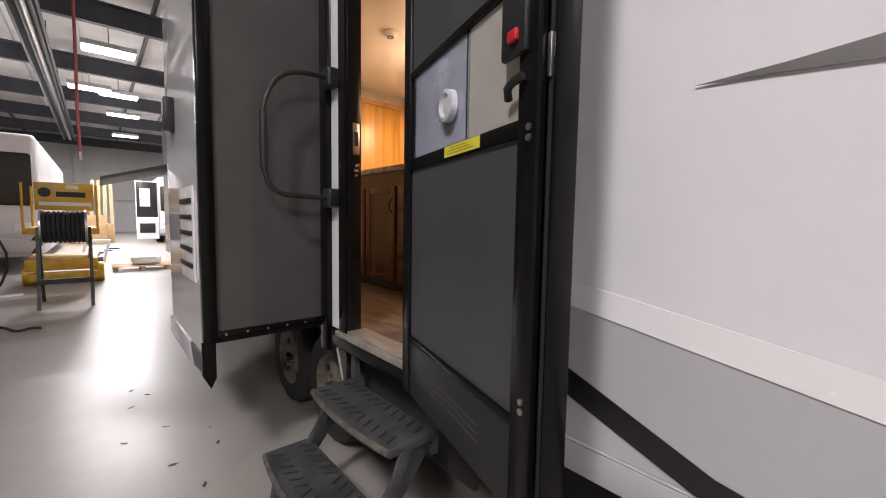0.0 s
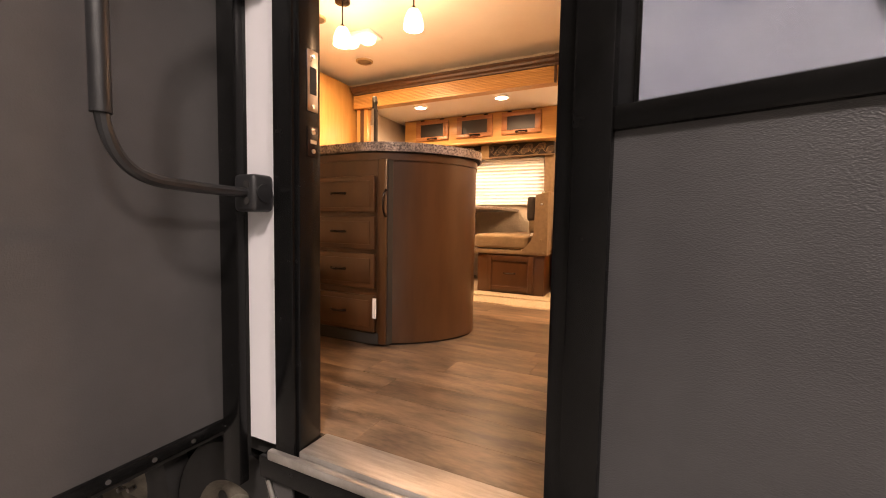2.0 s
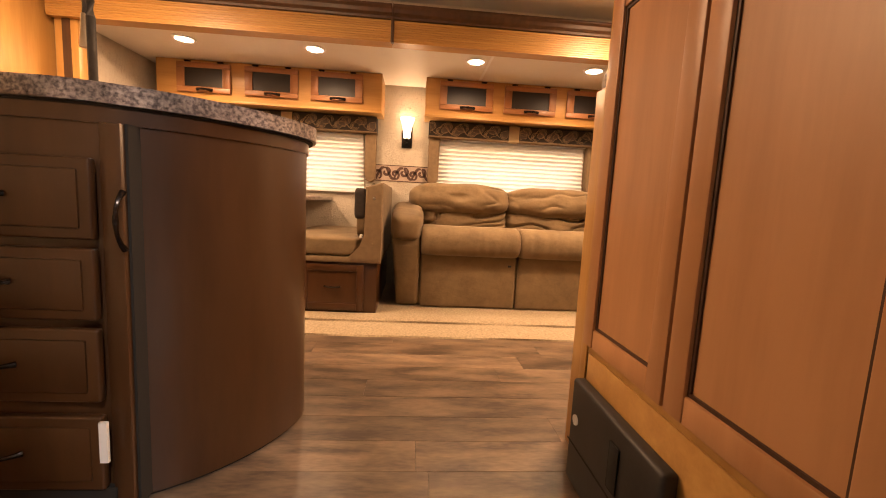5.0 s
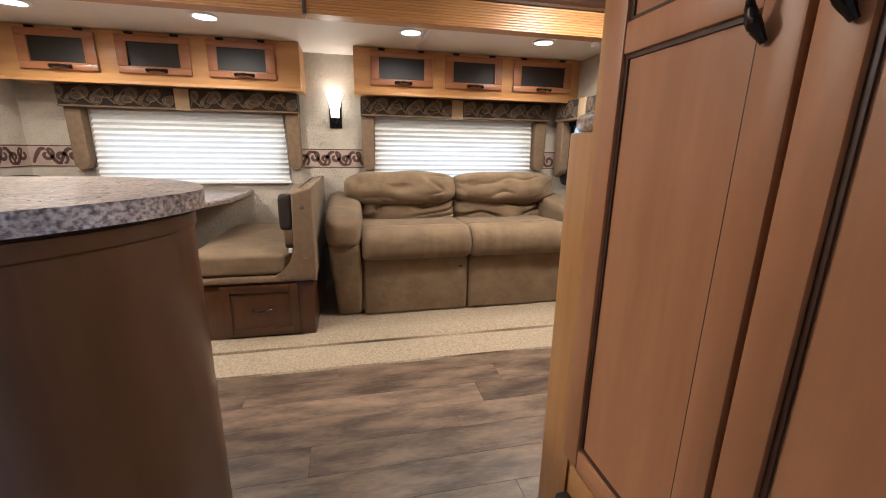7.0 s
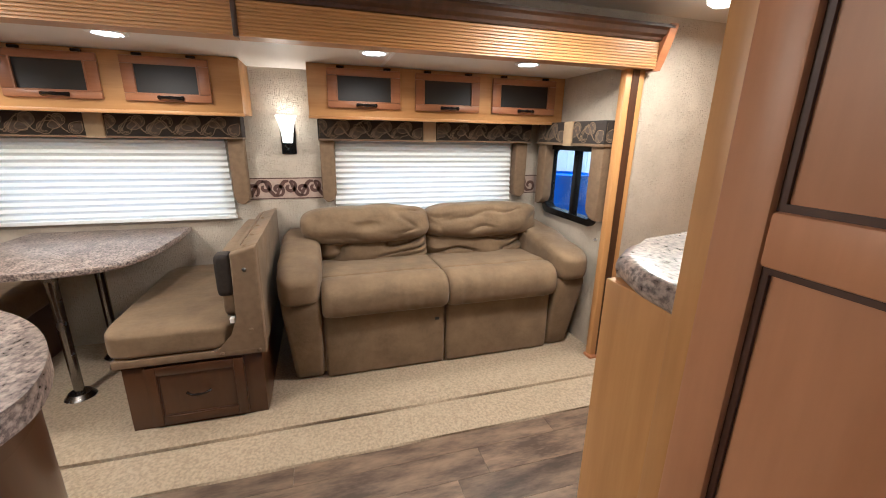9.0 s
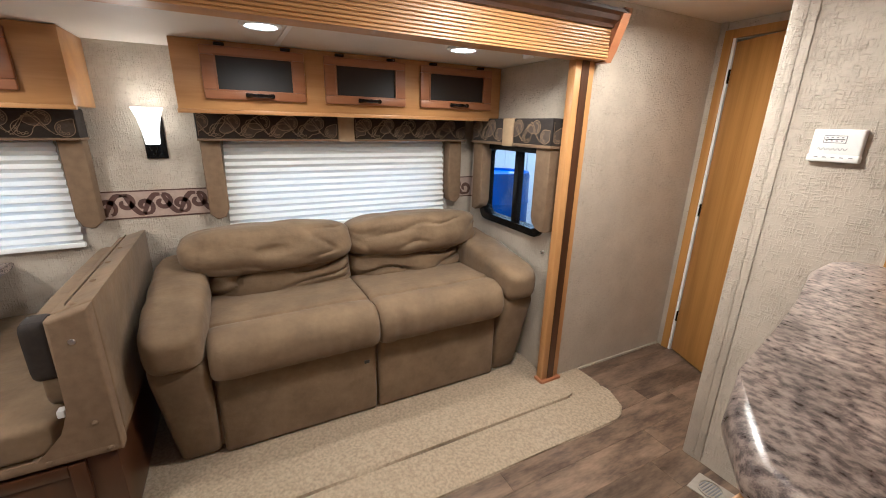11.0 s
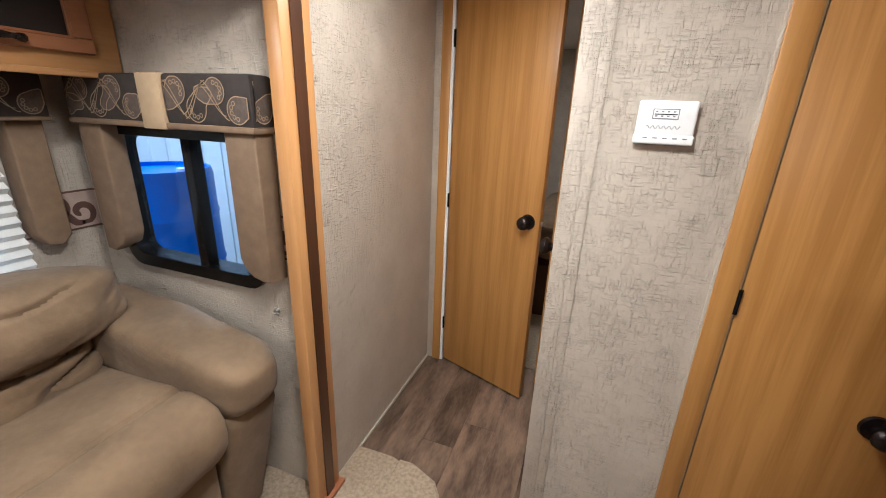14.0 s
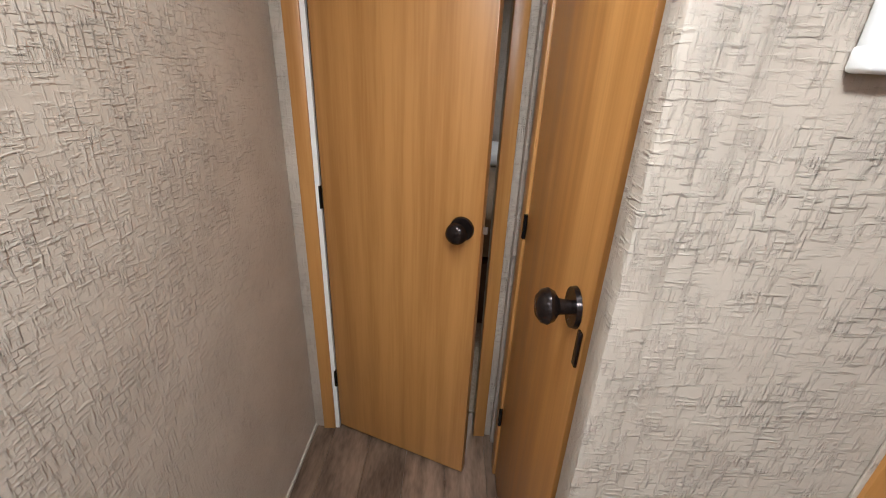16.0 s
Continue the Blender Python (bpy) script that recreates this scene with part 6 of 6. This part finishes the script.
part("bumper", box(-1.0, -0.02, 10.7, 10.9, 0.1, 0.26, 0.03), lift_yellow, lf)
part("control_box", box(-0.55, -0.2, 10.86, 10.98, 1.12, 1.3, 0.02), burner, lf)

reel = thing("hose_reel", (-0.37, 8.6, 0), "black hose reel on a stand", "hose reel")
for x in (-0.62, -0.12):
    part("flange", rod((x - 0.012, 8.6, 1.18), (x + 0.012, 8.6, 1.18), 0.27, seg=28), steel, reel)
for k in range(9):
    part("hose_turn", moved(lathe([(0.2, -0.028), (0.235, -0.02), (0.245, 0.0), (0.235, 0.02), (0.2, 0.028)], (0, 0, 0), 28), Matrix.Translation((-0.58 + k * 0.053, 8.6, 1.18)) @ pose(0, 0, 0, 0, 90)), rubber, reel)
part("drum_core", rod((-0.61, 8.6, 1.18), (-0.13, 8.6, 1.18), 0.2, seg=24), rubber, reel)
for x in (-0.66, -0.08):
    part("stand", prism([(8.2, 0), (8.28, 0), (8.62, 1.18), (8.58, 1.18)], x - 0.02, x + 0.02, "x"), burner, reel)
    part("stand", prism([(9.0, 0), (8.92, 0), (8.58, 1.18), (8.62, 1.18)], x - 0.02, x + 0.02, "x"), burner, reel)
part("cross_bar", box(-0.68, -0.06, 8.3, 8.38, 0.35, 0.42), burner, reel)
cable = thing("floor_cable", (-0.9, 7.0, 0), "black cables hanging and trailing on the floor", "cable")
part("cable", sweep([(-1.3 + 0.05 * k, 7.4 - 0.04 * k + 0.1 * math.sin(k), 0.018) for k in range(16)], 0.016, 6), rubber, cable)
part("loop", sweep([(-1.25 + 0.35 * math.sin(a / 14 * math.tau), 7.9, 0.75 + 0.5 * math.cos(a / 14 * math.tau)) for a in range(15)], 0.014, 6), rubber, cable)
part("drop", sweep([(-1.35, 8.2, 1.6), (-1.2, 8.1, 0.9), (-1.3, 7.8, 0.3), (-1.2, 7.6, 0.02)], 0.014, 6), rubber, cable)
bk = thing("plastic_bucket", (-1.35, 7.6, 0), "white plastic bucket on the floor", "bucket")
part("shell", lathe([(0.0, 0.0), (0.13, 0.0), (0.15, 0.36), (0.155, 0.36), (0.155, 0.38), (0.14, 0.38), (0.13, 0.02)], (-1.35, 7.6, 0), 24), white_plastic, bk)
mat_ = thing("paper_sheet", (-1.15, 9.8, 0), "white sheet of paper lying on the floor", "paper")
part("sheet", moved(box(-0.17, 0.17, -0.12, 0.12, 0.002, 0.005), pose(-1.15, 9.9, 0, 0, 0, 8)), white_plastic, mat_)
pl = thing("pallet", (0.85, 12.9, 0), "pale wooden pallet on the floor", "pallet")
for k in range(5):
    part("top_board", box(0.25, 1.45, 12.45 + k * 0.19, 12.58 + k * 0.19, 0.10, 0.12, 0.003), pale_wood, pl)
for x in (0.27, 0.8, 1.33):
    part("runner", box(x, x + 0.09, 12.45, 13.35, 0.0, 0.10), pale_wood, pl)
sk2 = thing("white_sack", (0.95, 12.9, 0.12), "white plastic sack lying on the pallet", "sack")
part("sack", cushion(0.62, 1.25, 12.6, 13.15, 0.12, 0.36, 3.5, 10, 0.02, 5, 71), white_plastic, sk2)
for k, (x, y, w, h) in enumerate(((0.0, 24.0, 0.7, 1.3), (0.35, 25.0, 0.6, 0.9), (-0.5, 24.5, 0.5, 0.6), (-0.9, 25.0, 0.6, 0.8))):
    c = thing("cardboard_box", (x, y, 0), "stacked brown cardboard box by the far wall", "box", "cardboard boxes")
    part("carton", box(x - w / 2, x + w / 2, y, y + 0.6, 0, h, 0.01), card, c)
    part("tape", box(x - 0.03, x + 0.03, y - 0.002, y + 0.5, h, h + 0.002), pale_wood, c)
for k in range(4):
    b = thing("leaning_board", (-0.2 + 0.3 * k, 26, 0), "long board leaning upright", "board", "leaning boards")
    part("board", prism([(-0.3 + 0.28 * k, 0), (-0.15 + 0.28 * k, 0), (0.0 + 0.22 * k, 3.0), (-0.14 + 0.22 * k, 3.0)], 26.0, 26.05, "y"), pale_wood, b)
sw = thing("sawhorse", (-0.15, 15.5, 0), "small white step stool on the floor", "stool")
for x in (-0.4, 0.1):
    part("leg", prism([(x, 0), (x + 0.06, 0), (x + 0.2, 0.6), (x + 0.14, 0.6)], 15.3, 15.36, "y"), white_plastic, sw)
part("beam", box(-0.3, 0.3, 15.28, 15.4, 0.55, 0.64, 0.01), white_plastic, sw)
for k in range(5):
    c = thing("floor_litter", (-0.2 + 0.2 * k, 17 + k, 0), "small dark offcut lying on the floor", "litter", "floor litter")
    part("piece", moved(box(-0.16, 0.16, -0.05, 0.05, 0, 0.05, 0.01), pose(-0.3 + 0.2 * k, 16.5 + k, 0, 0, 0, 40 * k)), barrel_blue if k % 3 == 0 else burner, c)


def motorhome(x0, x1, y0, y1, label, front=True):
    m = thing("motorhome", ((x0 + x1) / 2, (y0 + y1) / 2, 0), label, "motorhome")
    part("body", box(x0, x1, y0, y1, 0.45, 3.2, 0.12, 4), gel_white, m)
    part("lower_skirt", box(x0 - 0.01, x1 + 0.01, y0 - 0.02, y1, 0.35, 0.9, 0.05), gel_grey, m)
    part("windshield", box(x0 + 0.1, x1 - 0.1, y0 - 0.03, y0 + 0.02, 1.55, 2.75, 0.05), dark_glass, m)
    part("stripe", box(x0 - 0.015, x0 - 0.002, y0 + 0.4, y1, 1.35, 1.5), Mat("maroon_stripe", (0.18, 0.015, 0.03), None, 0.3).m, m)
    for y in (y0 + 1.0, y1 - 1.5):
        part("wheel", rod((x0 - 0.02, y, 0.4), (x0 + 0.25, y, 0.4), 0.4, seg=24), rubber, m)
    for k in range(4):
        part("window", box(x0 - 0.02, x0 + 0.01, y0 + 1.6 + k * 1.3, y0 + 2.5 + k * 1.3, 1.7, 2.4, 0.01), dark_glass, m)
    part("headlight", box(x0 + 0.1, x0 + 0.45, y0 - 0.04, y0 + 0.02, 0.95, 1.15, 0.03), white_plastic, m)
    part("headlight", box(x1 - 0.45, x1 - 0.1, y0 - 0.04, y0 + 0.02, 0.95, 1.15, 0.03), white_plastic, m)
    part("bumper", box(x0, x1, y0 - 0.12, y0 + 0.05, 0.45, 0.8, 0.05), gel_grey, m)
    return m


mh = motorhome(2.3, 4.8, 24.0, 33.0, "white motorhome with maroon stripe and open door")
od = part("open_door", box(1.42, 2.3, 23.85, 23.92, 0.2, 2.95, 0.04), gel_white, mh, "open entry door")
part("upper_panel", box(1.46, 2.26, 23.84, 23.85, 1.25, 2.9, 0.003), decal_black, od, "black upper door panel")
# Matt pale colour stands in for the window's reflection.
part("door_window", box(1.58, 1.98, 23.83, 23.838, 1.75, 2.6, 0.003), hall_white, od, "door window with its pale reflection painted on")
part("door_pocket", box(1.55, 2.15, 23.82, 23.849, 0.5, 0.95, 0.01), decal_black, od)
motorhome(-3.5, -1.0, 13.6, 24.0, "white motorhome parked along the hall")

lit = random.Random(8)
for k in range(14):
    lx, ly = 0.05 + 0.5 * lit.random(), 1.6 + 2.6 * lit.random()
    o = thing("dry_leaf", (lx, ly, 0), "small brown leaf scrap on the concrete floor", "leaf", "leaf scraps")
    part("leaf", moved(prism([(-0.022, 0), (-0.008, 0.009), (0.012, 0.007), (0.024, 0), (0.01, -0.008), (-0.01, -0.006)], 0.001, 0.004), pose(lx, ly, 0, 0, 0, lit.uniform(0, 360))), card if k % 3 else burner, o)

# ---- pieces of the floor ----
PW, PL = 0.152, 1.22
plank_mesh = {}
r = random.Random(5)
x = 1.082
planks = thing("floor", (2.3, 2.0, F), "weathered brown vinyl plank floor", "floor", kind="structure")
while x < 3.60:
    w = min(PW, 3.598 - x)
    y = -1.13 - r.uniform(0, 0.9)
    while y < 4.3:
        a, b = max(y, -1.19), min(y + PL, 4.3)
        if b - a > 0.05:
            key = (round(w, 3), round(b - a, 3))
            if key not in plank_mesh:
                hw, hl = w / 2 - 0.0003, (b - a) / 2 - 0.0003
                plank_mesh[key] = to_mesh("plank", box(-hw, hw, -hl, hl, -0.011, 0.0, 0.0006, 1), plank_wood, False)
            o = new("plank", plank_mesh[key])
            o.parent, o.matrix_parent_inverse = planks, PINV[planks]
            o.location = (x + w / 2, (a + b) / 2, F - 0.0003 * r.random())
        y += PL
    x += PW
